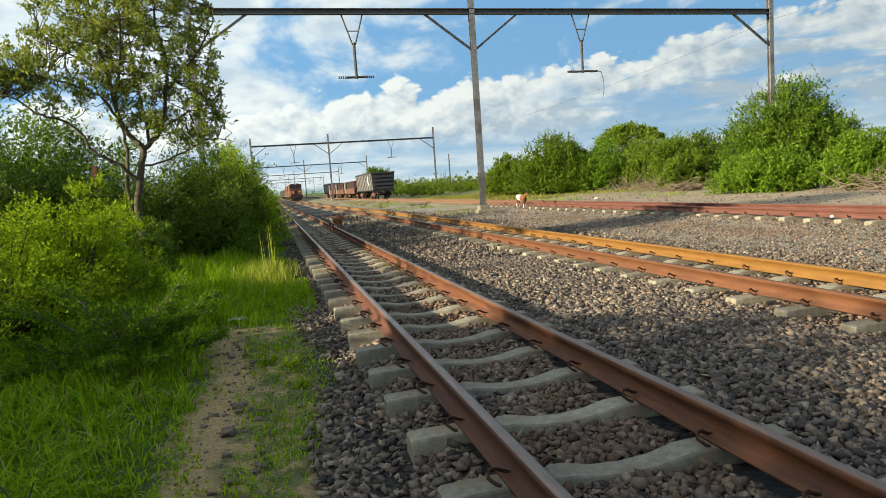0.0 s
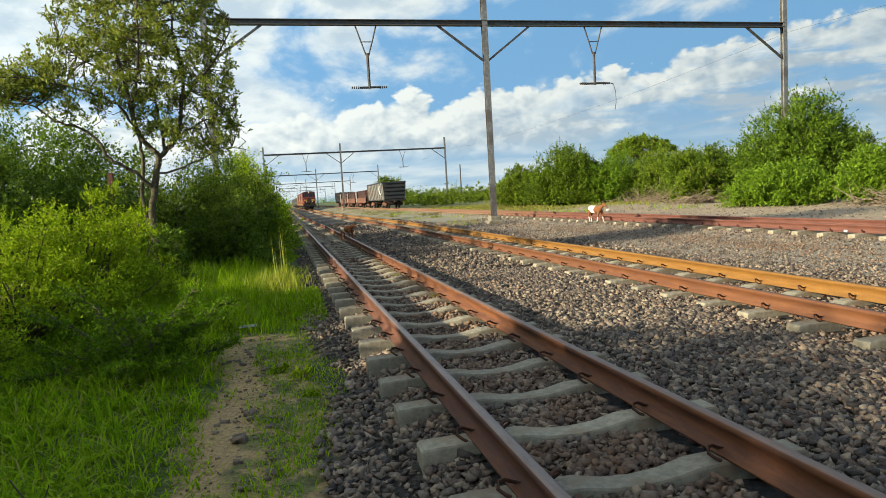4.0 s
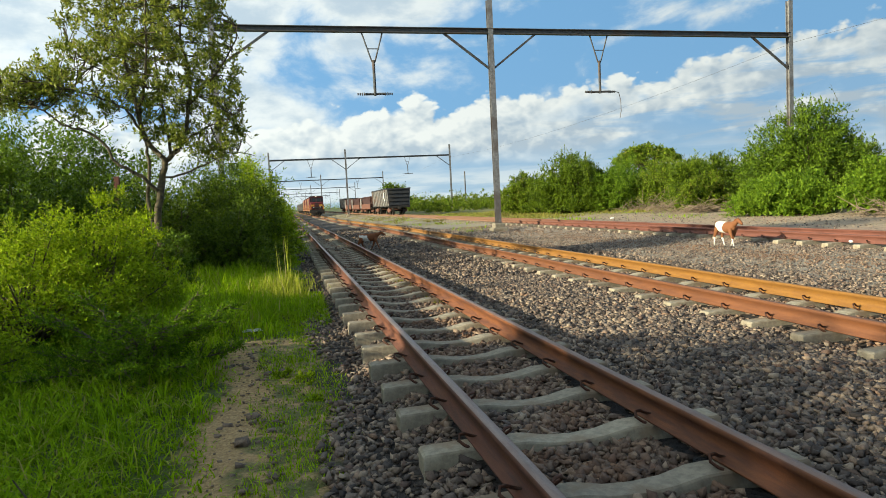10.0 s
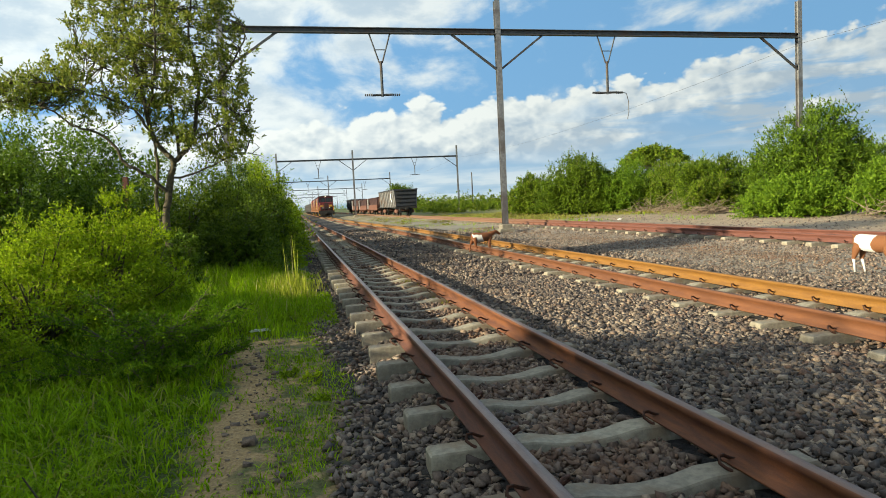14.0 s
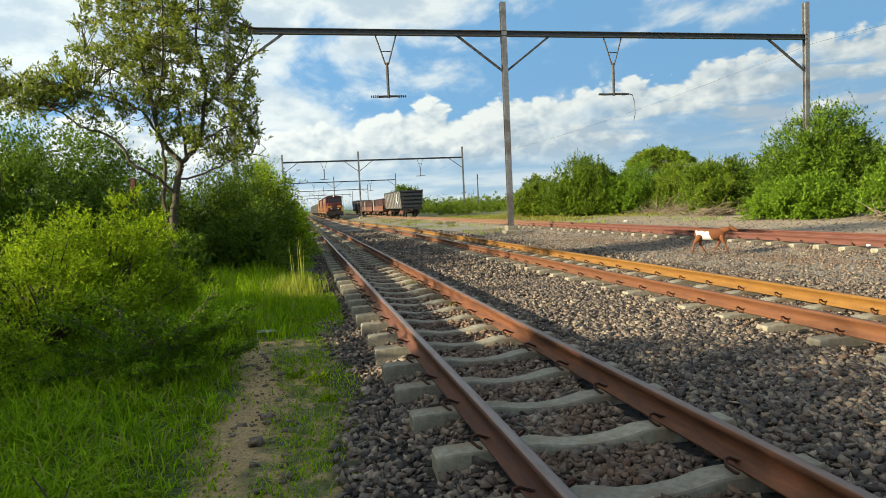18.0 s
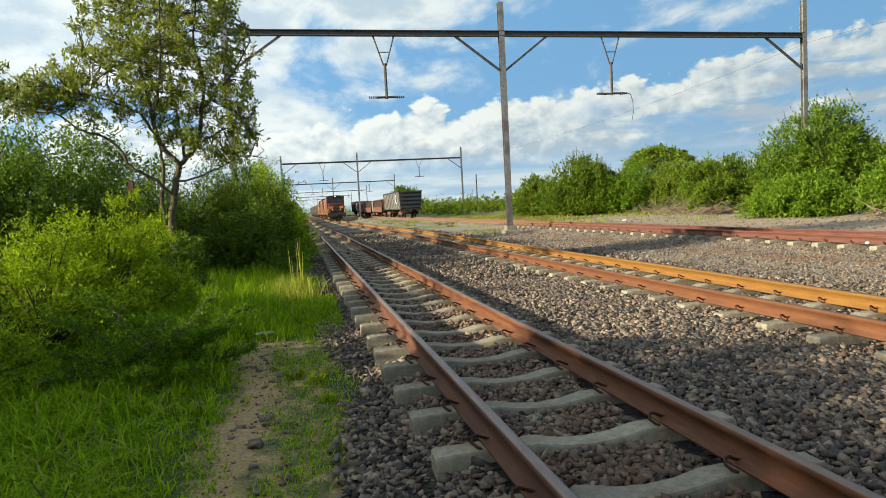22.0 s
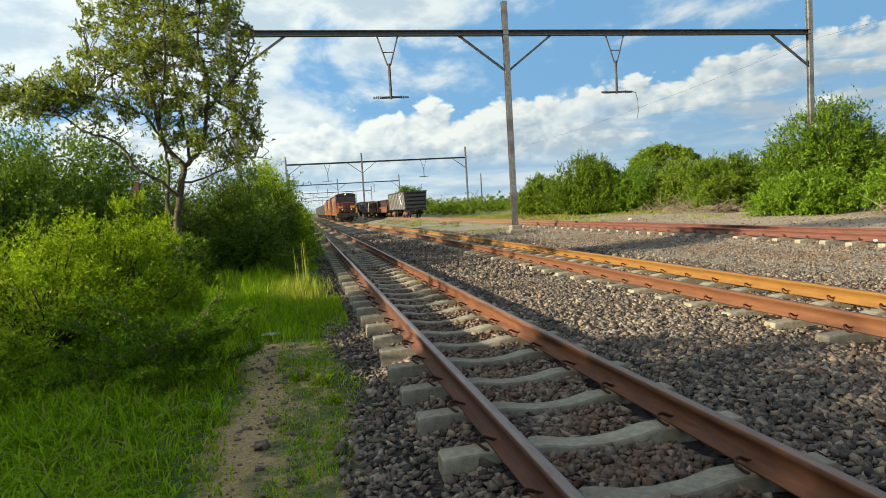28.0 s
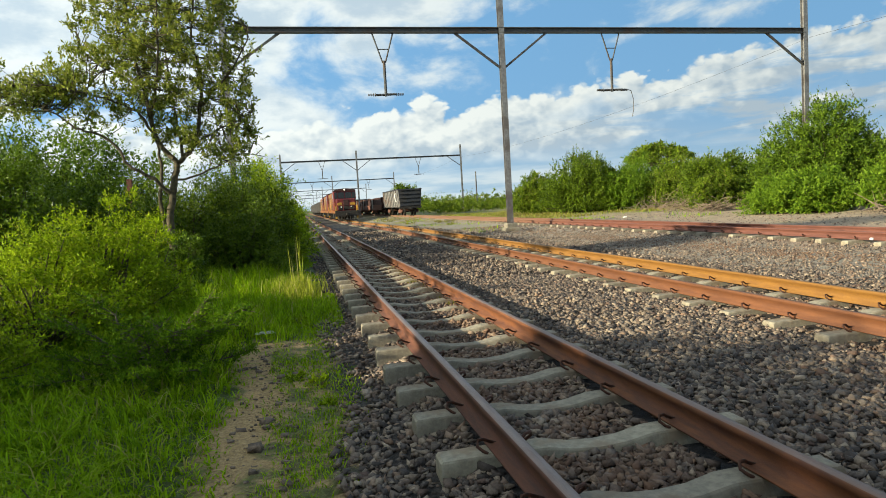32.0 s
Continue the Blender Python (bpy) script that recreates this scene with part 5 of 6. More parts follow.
def build_loco():
    """A diesel locomotive; local origin on the rail under its front end, body along +y."""
    w = thing("locomotive", "red and orange diesel locomotive with lit headlight, pulling a train", "locomotive", "train on the second track")
    part("underframe", box(-1.38, 1.38, 0.15, 17.6, 0.98, 1.28, 0.03), BLACK_IRON, w)
    part("buffer_beam", box(-1.4, 1.4, 0.0, 0.16, 0.62, 1.28, 0.03), BLACK_IRON, w)
    bm = bmesh.new()
    for k in range(7):
        x = -1.1 + k * 2.2 / 6
        add_beam(bm, (x, -0.02, 0.62), (x * 0.85, -0.30, 0.16), 0.06, 0.06)
    add_box(bm, -1.15, 1.15, -0.33, -0.26, 0.12, 0.22)
    part("cowcatcher", bm, BLACK_IRON, w)
    part("coupler", box(-0.14, 0.14, -0.55, 0.05, 0.72, 1.0, 0.04), BLACK_IRON, w)
    nose = part("nose", box(-1.15, 1.15, 0.75, 2.6, 1.28, 2.72, 0.14), LOCO_RED, w, "red nose hood")
    part("nose_grille", box(-0.95, 0.95, 0.71, 0.77, 1.40, 1.85, 0.02), BLACK_IRON, nose)
    part("nose_door", box(-0.32, 0.32, 0.70, 0.76, 1.9, 2.62, 0.02), LOCO_DARK, nose, "dark red nose door")
    for s in (-1, 1):
        part("nose_panel", box(s * 0.80 - 0.30, s * 0.80 + 0.30, 0.715, 0.765, 1.95, 2.3, 0.02), LOCO_YELLOW, nose, "yellow warning panel")
        part("step_well", box(s * 1.27 - 0.10, s * 1.27 + 0.10, 0.10, 0.55, 0.35, 1.9, 0.02), LOCO_YELLOW, w, "yellow corner steps")
        part("walkway", box(s * 1.27 - 0.12, s * 1.27 + 0.12, 0.55, 2.4, 1.24, 1.32, 0.01), BLACK_IRON, w)
    cab = part("cab", box(-1.38, 1.38, 2.4, 4.6, 1.28, 3.78, 0.10), LOCO_RED, w, "red driver's cab")
    bm = bmesh.new()
    for k in range(13):
        ang = math.pi * k / 12
        x, z = -1.42 * math.cos(ang), 3.70 + 0.32 * math.sin(ang)
        for y in (2.28, 4.7):
            bm.verts.new((x, y, z))
    bm.verts.ensure_lookup_table()
    for k in range(12):
        bm.faces.new([bm.verts[i] for i in (2 * k, 2 * k + 1, 2 * k + 3, 2 * k + 2)])
    bm.faces.new([bm.verts[2 * k] for k in range(13)])
    bm.faces.new([bm.verts[2 * k + 1] for k in range(13)][::-1])
    bm.faces.new([bm.verts[i] for i in (0, 1, 25, 24)][::-1])
    bmesh.ops.recalc_face_normals(bm, faces=bm.faces)
    part("roof", bm, LOCO_DARK, cab)
    for x0, x1 in ((-1.26, -0.92), (-0.84, -0.06), (0.06, 0.84), (0.92, 1.26)):
        part("windscreen", box(x0, x1, 2.37, 2.41, 2.80, 3.55, 0.015), PANE, cab, "dark cab window")
    for s in (-1, 1):
        for y in (2.75, 3.7):
            part("side_window", box(s * 1.385 - 0.015, s * 1.385 + 0.015, y, y + 0.65, 2.75, 3.45, 0.01), PANE, cab, "dark cab window")
    part("headlight", rod((-0.0, 2.22, 3.86), (-0.0, 2.34, 3.86), 0.10, sides=16), LAMP, cab, "glowing headlight")
    for s in (-1, 1):
        part("marker_lamp", rod((s * 0.6, 0.70, 1.75), (s * 0.6, 0.77, 1.75), 0.09, sides=12), PLATE, nose)
    hood = part("engine_hood", box(-1.32, 1.32, 4.6, 17.0, 1.28, 3.62, 0.10), LOCO_ORANGE, w, "orange engine hood")
    for s in (-1, 1):
        for k in range(9):
            y = 5.2 + k * 1.28
            part("hood_door", box(s * 1.325 - 0.012, s * 1.325 + 0.012, y, y + 1.1, 1.5, 3.1, 0.008), BLACK_IRON if k % 3 == 1 else LOCO_YELLOW if k == 5 else LOCO_ORANGE, hood)
    for y in (7.5, 10.5, 13.5, 15.6):
        part("roof_fan", rod((0, y, 3.54), (0, y, 3.72), 0.62, sides=18), BLACK_IRON, hood)
    part("exhaust", box(-0.3, 0.3, 9.0, 9.5, 3.5, 3.9, 0.03), BLACK_IRON, hood)
    for s in (-1, 1):
        bm = bmesh.new()
        add_rod(bm, (s * 1.33, 0.1, 2.25), (s * 1.33, 2.4, 2.25), 0.025)
        add_rod(bm, (s * 1.33, 4.7, 2.25), (s * 1.33, 17.4, 2.25), 0.025)
        for y in (0.1, 1.2, 2.3, 4.8, 7, 9, 11, 13, 15, 17.3):
            add_rod(bm, (s * 1.33, y, 1.28), (s * 1.33, y, 2.25), 0.022)
        part("handrail", bm, LOCO_ORANGE, w)
        part("sill", box(s * 1.4 - 0.02, s * 1.4 + 0.02, 0.2, 17.5, 1.0, 1.3), LOCO_ORANGE, w)
    bm = bmesh.new()
    add_rod(bm, (-1.3, 0.08, 2.25), (-0.4, 0.08, 2.25), 0.025)
    add_rod(bm, (1.3, 0.08, 2.25), (0.4, 0.08, 2.25), 0.025)
    for x in (-0.4, 0.4):
        add_rod(bm, (x, 0.08, 1.28), (x, 0.08, 2.25), 0.022)
    part("front_handrail", bm, LOCO_RED, w)
    part("fuel_tank", box(-1.2, 1.2, 6.6, 10.8, 0.35, 1.0, 0.12), BLACK_IRON, w)
    add_bogies(w, (2.6, 4.4, 13.0, 14.8), radius=0.46)
    return w


def build_train_wagon():
    w = thing("covered_wagon", "grey ribbed goods wagon in a moving train", "railway wagon", "train on the second track")
    body = part("body", box(-1.35, 1.35, 0.1, 12.9, 1.1, 3.2, 0.05), WAGON_DULL, w)
    for s in (-1, 1):
        for k in range(9):
            y = 0.4 + k * 1.5
            part("rib", box(s * 1.38 - 0.04, s * 1.38 + 0.04, y - 0.06, y + 0.06, 1.05, 3.2, 0.01), WAGON_DULL, body)
    part("underframe", box(-1.2, 1.2, 0.0, 13.0, 0.85, 1.1, 0.02), BLACK_IRON, w)
    add_bogies(w, (2.0, 11.0))
    return w


loco = build_loco()
loco_2 = copy_thing(loco, pose(0, 0, 0))
loco_2["label"] = "orange and red diesel locomotive coupled as second engine"
train_wagon = build_train_wagon()
loco_3 = copy_thing(loco, pose(0, 0, 0))
loco_3["label"] = "orange and red diesel locomotive coupled as third engine"
TRAIN = [(loco, 0.0), (loco_2, 18.6), (loco_3, 37.2), (train_wagon, 55.8)]
for k in range(1, 7):
    TRAIN.append((copy_thing(train_wagon, pose(0, 0, 0)), 55.8 + 14.0 * k))

# ---- goats ----


def goat_coat(name, brown, y0=9.0, y1=9.0, below=9.0, slope=0.0):
    """Hair: brown, with a white patch between y0 and y1 (and under the height below)."""
    m, n = material(name)
    at = n("ShaderNodeTexCoord").outputs["Object"]
    xyz = n("ShaderNodeSeparateXYZ", Vector=at)
    wob = n.math("MULTIPLY", n.math("SUBTRACT", n.noise(at, 5.0, 4.0), 0.5), 0.22)
    line = n.math("ADD", n.math("ADD", xyz.outputs[1], n.math("MULTIPLY", xyz.outputs[2], slope)), wob)
    white = n.math("MULTIPLY", n.ramp(line, y0, y0 + 0.02), n.ramp(line, y1, y1 - 0.02))
    white = n.math("MULTIPLY", white, n.ramp(n.math("ADD", xyz.outputs[2], wob), below, below - 0.03))
    hair = n.noise(n("ShaderNodeMapping", Vector=at, Scale=(60, 20, 25)).outputs[0], 3.0, 6.0)
    color = n.mix(white, n.mix(hair, brown, tuple(c * 1.7 for c in brown)), n.mix(hair, (0.62, 0.58, 0.52), (0.82, 0.80, 0.76)))
    finish(n, color, 0.85, 0.0, hair, 0.004)
    return m


HOOF = surface("dark_hoof", (0.03, 0.025, 0.02), (0.07, 0.06, 0.05), 20, 0.6)


def skin(points, sizes, sides=12):
    """One skin along points in the middle plane; sizes are half widths and half depths."""
    pts = [Vector(p) for p in points]
    bm = bmesh.new()
    loops = []
    for i, (p, (w, h)) in enumerate(zip(pts, sizes)):
        d = (pts[min(i + 1, len(pts) - 1)] - pts[max(i - 1, 0)]).normalized()
        up = Vector((0, -d.z, d.y))
        loops.append([bm.verts.new(p + Vector((w * math.cos(2 * math.pi * k / sides), 0, 0)) + up * h * math.sin(2 * math.pi * k / sides)) for k in range(sides)])
    for a0, b0 in zip(loops, loops[1:]):
        for k in range(sides):
            bm.faces.new((a0[k], a0[(k + 1) % sides], b0[(k + 1) % sides], b0[k]))
    bm.faces.new(loops[0][::-1])
    bm.faces.new(loops[-1])
    bmesh.ops.recalc_face_normals(bm, faces=bm.faces)
    return bm


def build_goat(label, coat, head_coat, fore_coat, hind_coat, scale=1.0, lift=0.0):
    """A goat; local origin on the ground below its middle, head towards +y. Returns it and its four legs."""
    s = scale
    g = thing("goat", label, "goat", "goats on the tracks")
    body = [(-0.40, 0.575, 0.03, 0.04), (-0.385, 0.57, 0.075, 0.09), (-0.32, 0.56, 0.105, 0.125), (-0.18, 0.535, 0.13, 0.145), (0.0, 0.525, 0.135, 0.15), (0.14, 0.535, 0.12, 0.145), (0.24, 0.555, 0.095, 0.125), (0.30, 0.575, 0.06, 0.085), (0.32, 0.58, 0.03, 0.04)]
    part("body", skin([(0, y * s, z * s) for y, z, w, h in body], [(w * s, h * s) for y, z, w, h in body]), coat, g, smooth=True)
    neck = [(0.20, 0.57, 0.075, 0.11), (0.30, 0.625, 0.06, 0.082), (0.375 - lift * 0.3, 0.675 + lift * 0.7, 0.048, 0.06), (0.43 - lift * 0.4, 0.715 + lift, 0.04, 0.046)]
    part("neck", skin([(0, y * s, z * s) for y, z, w, h in neck], [(w * s, h * s) for y, z, w, h in neck]), head_coat, g, smooth=True)
    skull = [(y - lift * 0.4, z + lift, w, h) for y, z, w, h in [(0.395, 0.735, 0.02, 0.025), (0.415, 0.735, 0.042, 0.048), (0.465, 0.72, 0.047, 0.054), (0.53, 0.68, 0.036, 0.041), (0.585, 0.64, 0.028, 0.031), (0.605, 0.625, 0.015, 0.018)]]
    head = part("head", skin([(0, y * s, z * s) for y, z, w, h in skull], [(w * s, h * s) for y, z, w, h in skull]), head_coat, g, smooth=True)
    for k in (-1, 1):
        ear = [(0.0, 0.0, 0.008, 0.012), (-0.03, 0.005, 0.008, 0.026), (-0.085, -0.012, 0.006, 0.022), (-0.12, -0.03, 0.003, 0.006)]
        part("ear", skin([(0, y * s, z * s) for y, z, w, h in ear], [(w * s, h * s) for y, z, w, h in ear], 8), head_coat, head, m=pose(k * 0.04 * s, (0.435 - lift * 0.4) * s, (0.75 + lift) * s, 0, 0, k * -62))
        part("horn", rod((k * 0.02 * s, (0.435 - lift * 0.4) * s, (0.765 + lift) * s), (k * 0.04 * s, (0.385 - lift * 0.4) * s, (0.84 + lift) * s), 0.012 * s, 0.004 * s), HOOF, head)
    part("tail", rod((0, -0.385 * s, 0.63 * s), (0, -0.44 * s, 0.67 * s), 0.022 * s, 0.012 * s), head_coat, g)
    legs = []
    for x, y, top in ((-0.07, 0.22, 0.47), (0.07, 0.22, 0.47), (-0.075, -0.30, 0.49), (0.075, -0.30, 0.49)):
        knee = 0.015 if y > 0 else -0.045
        joints = [(0.03, 0.04), (0, -0.05), (knee, -0.22), (knee * 0.6, -0.30), (0.0, -top + 0.03)]
        width = [(0.045, 0.055), (0.045, 0.06), (0.024, 0.027), (0.017, 0.018), (0.016, 0.016)] if y > 0 else [(0.05, 0.075), (0.05, 0.075), (0.027, 0.034), (0.018, 0.019), (0.016, 0.016)]
        leg = part("leg", skin([(0, yy * s, zz * s) for yy, zz in joints], [(a0 * s, b0 * s) for a0, b0 in width], 8), fore_coat if y > 0 else hind_coat, g, smooth=True, m=pose(x * s, y * s, top * s))
        part("hoof", rod((0, 0, (-top + 0.04) * s), (0, 0.006 * s, (-top) * s), 0.018 * s, 0.022 * s), HOOF, leg)
        legs.append((leg, x * s, y * s, top * s))
    return g, legs


TAN, CHESTNUT = (0.13, 0.05, 0.017), (0.12, 0.040, 0.012)
pied_goat, pied_legs = build_goat("white goat with tan head and shoulders, walking on gravel", goat_coat("white_and_tan_hair", TAN, -0.33, 0.03, 9.0, 0.0), goat_coat("tan_hair", TAN), goat_coat("tan_white_leg_hair", TAN, -9, 9, -0.20), goat_coat("tan_white_hind_hair", TAN, -9, 9, -0.22), 0.93, -0.01)
brown_goat, brown_legs = build_goat("brown goat with a white flank, crossing the tracks", goat_coat("brown_hair_white_flank", CHESTNUT, -0.20, 0.12, 0.56, 0.3), goat_coat("chestnut_hair", CHESTNUT), goat_coat("chestnut_leg_hair", CHESTNUT), goat_coat("chestnut_hind_hair", CHESTNUT), 0.88, -0.04)
PIED_WAY = [(0, 9.4, 27.5), (2, 9.3, 24.1), (6, 9.4, 18.5), (8, 8.5, 15.2), (8.7, 8.85, 15.0), (9.5, 8.65, 14.0), (10.5, 8.2, 12.4),
            (11.5, 7.85, 11.1), (12.5, 7.6, 10.0), (13.5, 7.2, 8.65), (14.0, 7.07, 8.15), (15.0, 6.9, 6.6), (16.5, 6.9, 4.3), (18.5, 7.0, 1.5), (20.0, 7.0, -0.5), (32.0, 7.0, -0.6)]
BROWN_WAY = [(0, 0.62, 23.6), (8.0, 0.62, 23.5), (9.0, 0.82, 22.9), (10.0, 1.02, 21.6), (11.0, 1.5, 20.0), (12.0, 2.0, 18.5), (13.0, 2.65, 17.6), (13.5, 3.1, 17.7), (14.0, 3.65, 17.9), (14.4, 4.1, 18.1),
             (15.4, 5.3, 18.2), (16.5, 6.35, 17.6), (16.8, 6.45, 16.6), (17.0, 6.4, 15.6), (17.3, 6.5, 14.2), (17.6, 6.9, 13.6), (17.9, 7.25, 13.0), (18.1, 7.55, 12.75), (18.3, 7.85, 12.4),
             (18.5, 8.2, 12.0), (18.7, 8.6, 11.65), (18.9, 9.0, 11.35), (19.1, 9.5, 11.15), (19.3, 10.0, 10.9), (19.8, 11.4, 10.3), (21.0, 14.0, 9.2), (22.5, 16.0, 7.5), (32.0, 16.0, 7.4)]

# ---- stones, grass and litter ----


def on_sleeper(x, y, centre, first):
    near = np.abs((y - first + STEP / 2) % STEP - STEP / 2) < 0.095
    return (np.abs(x - centre) < 0.955) & near


BALLAST_BEDS = ((-1.3, 6.0, -6.0, 1.9, 4000, 0.025, 0.045), (-1.5, 3.1, 1.9, 6.5, 34000, 0.011, 0.029), (-1.5, 3.2, 6.5, 12.0, 23000, 0.012, 0.029), (2.0, 6.2, 3.6, 12.0, 28000, 0.011, 0.027),
                (-1.3, 6.2, 12.0, 22.0, 19000, 0.016, 0.033), (-1.3, 6.2, 22.0, 45.0, 8000, 0.025, 0.045))
GRAVEL_BEDS = ((5.7, 9.7, 5.0, 13.0, 11000, 0.009, 0.021), (5.9, 9.7, 13.0, 22.0, 8000, 0.010, 0.022), (6.0, 9.7, 22.0, 34.0, 3500, 0.014, 0.028), (9.6, 12.4, 8.0, 24.0, 4000, 0.010, 0.025), (12.4, 20.0, 10.0, 36.0, 2000, 0.010, 0.03))


def build_stones(beds, name, label, mat, seed):
    rng = np.random.default_rng(seed)
    xs, ys, ss = [], [], []
    for x0, x1, y0, y1, count, s0, s1 in beds:
        xs.append(rng.uniform(x0, x1, count))
        ys.append(rng.uniform(y0, y1, count))
        ss.append(rng.uniform(s0, s1, count))
    x, y, s = map(np.concatenate, (xs, ys, ss))
    edge = -1.28 + 0.16 * np.sin(y * 1.3) + rng.normal(0, 0.10, len(x))
    keep = ~on_sleeper(x, y, 0.0, Y0) & ~on_sleeper(x, y, T2X, 5.17) & (x > edge)
    keep &= ~((x < -0.96) & (x > -1.22) & (rng.uniform(size=len(x)) < 0.55))
    keep &= ~((np.abs(np.abs(x) - 0.57) < 0.075) | (np.abs(np.abs(x - T2X) - 0.57) < 0.075))
    x, y, s = x[keep], y[keep], s[keep]
    n = len(x)
    # two triangles turned against each other: a chip with eight facets
    chip = np.array([(1.15 * math.cos(a0), 1.15 * math.sin(a0), z0) for z0, turn in ((-0.75, 0.0), (0.75, math.pi / 3)) for a0 in (turn, turn + 2.094, turn + 4.189)])
    v = (chip[None] * rng.uniform(0.6, 1.25, (n, 6, 1)) + rng.normal(0, 0.27, (n, 6, 3))) * (s[:, None] * rng.uniform(0.55, 1.5, (n, 3)))[:, None, :]
    q = rng.normal(size=(n, 4))
    q /= np.linalg.norm(q, axis=1)[:, None]
    w_, i_, j_, k_ = q.T
    rot = np.stack([1 - 2 * (j_ * j_ + k_ * k_), 2 * (i_ * j_ - k_ * w_), 2 * (i_ * k_ + j_ * w_), 2 * (i_ * j_ + k_ * w_), 1 - 2 * (i_ * i_ + k_ * k_), 2 * (j_ * k_ - i_ * w_),
                    2 * (i_ * k_ - j_ * w_), 2 * (j_ * k_ + i_ * w_), 1 - 2 * (i_ * i_ + j_ * j_)], -1).reshape(n, 3, 3)
    v = np.einsum("nij,nkj->nki", rot, v) * np.array([1.0, 1.0, 0.74])
    v += np.stack([x, y, ground_z(x, y) + s * rng.uniform(-0.3, 1.3, n)], -1)[:, None, :]
    facets = np.array([(0, 2, 1), (3, 4, 5), (0, 1, 3), (1, 4, 3), (1, 2, 4), (2, 5, 4), (2, 0, 5), (0, 3, 5)])
    f = (np.arange(n)[:, None, None] * 6 + facets[None]).reshape(-1, 3)
    tagged(new(name, np_mesh(name, v.reshape(-1, 3), f, mat)), label, name, kind="stuff")


build_stones(BALLAST_BEDS, "ballast", "grey and brown crushed stone ballast between the rails", STONE, 8)
build_stones(GRAVEL_BEDS, "gravel", "pale fine gravel between two tracks", GRAVEL, 18)


def path_x(y):
    return -2.06 - 0.05 * np.sin(y * 0.9) + 0.02 * np.maximum(0, y - 8)


def blades(x, y, h, wid, lean, rng, mat, name, label, kind="stuff"):
    """Blades that rise and arch over; lean is how far the tip hangs out, in blade lengths."""
    n = len(x)
    ang = rng.uniform(0, 2 * np.pi, n)
    d = np.stack([np.cos(ang), np.sin(ang)], 1)
    side = np.stack([-d[:, 1], d[:, 0]], 1) * wid[:, None] / 2
    base = np.stack([x, y], 1)
    z = ground_z(x, y) - 0.01
    rows = []
    for f, thin in ((0.0, 1.0), (0.4, 0.95), (0.75, 0.7)):
        b = base + d * (h * lean * f * f)[:, None]
        zz = z + h * (1.15 * f - 0.42 * np.minimum(lean, 1.6) * f ** 3)
        rows += [np.concatenate([b - side * thin, zz[:, None]], 1), np.concatenate([b + side * thin, zz[:, None]], 1)]
    tip = base + d * (h * lean)[:, None]
    rows.append(np.concatenate([tip, np.maximum(z + 0.015, z + h * (1.15 - 0.42 * np.minimum(lean, 1.6)))[:, None]], 1))
    v = np.stack(rows, 1).reshape(-1, 3)
    i = np.arange(n)[:, None, None] * 7
    f = (i + np.array([(0, 1, 3), (0, 3, 2), (2, 3, 5), (2, 5, 4), (4, 5, 6)])[None]).reshape(-1, 3)
    tagged(new(name, np_mesh(name, v, f, mat)), label, "grass", kind=kind)


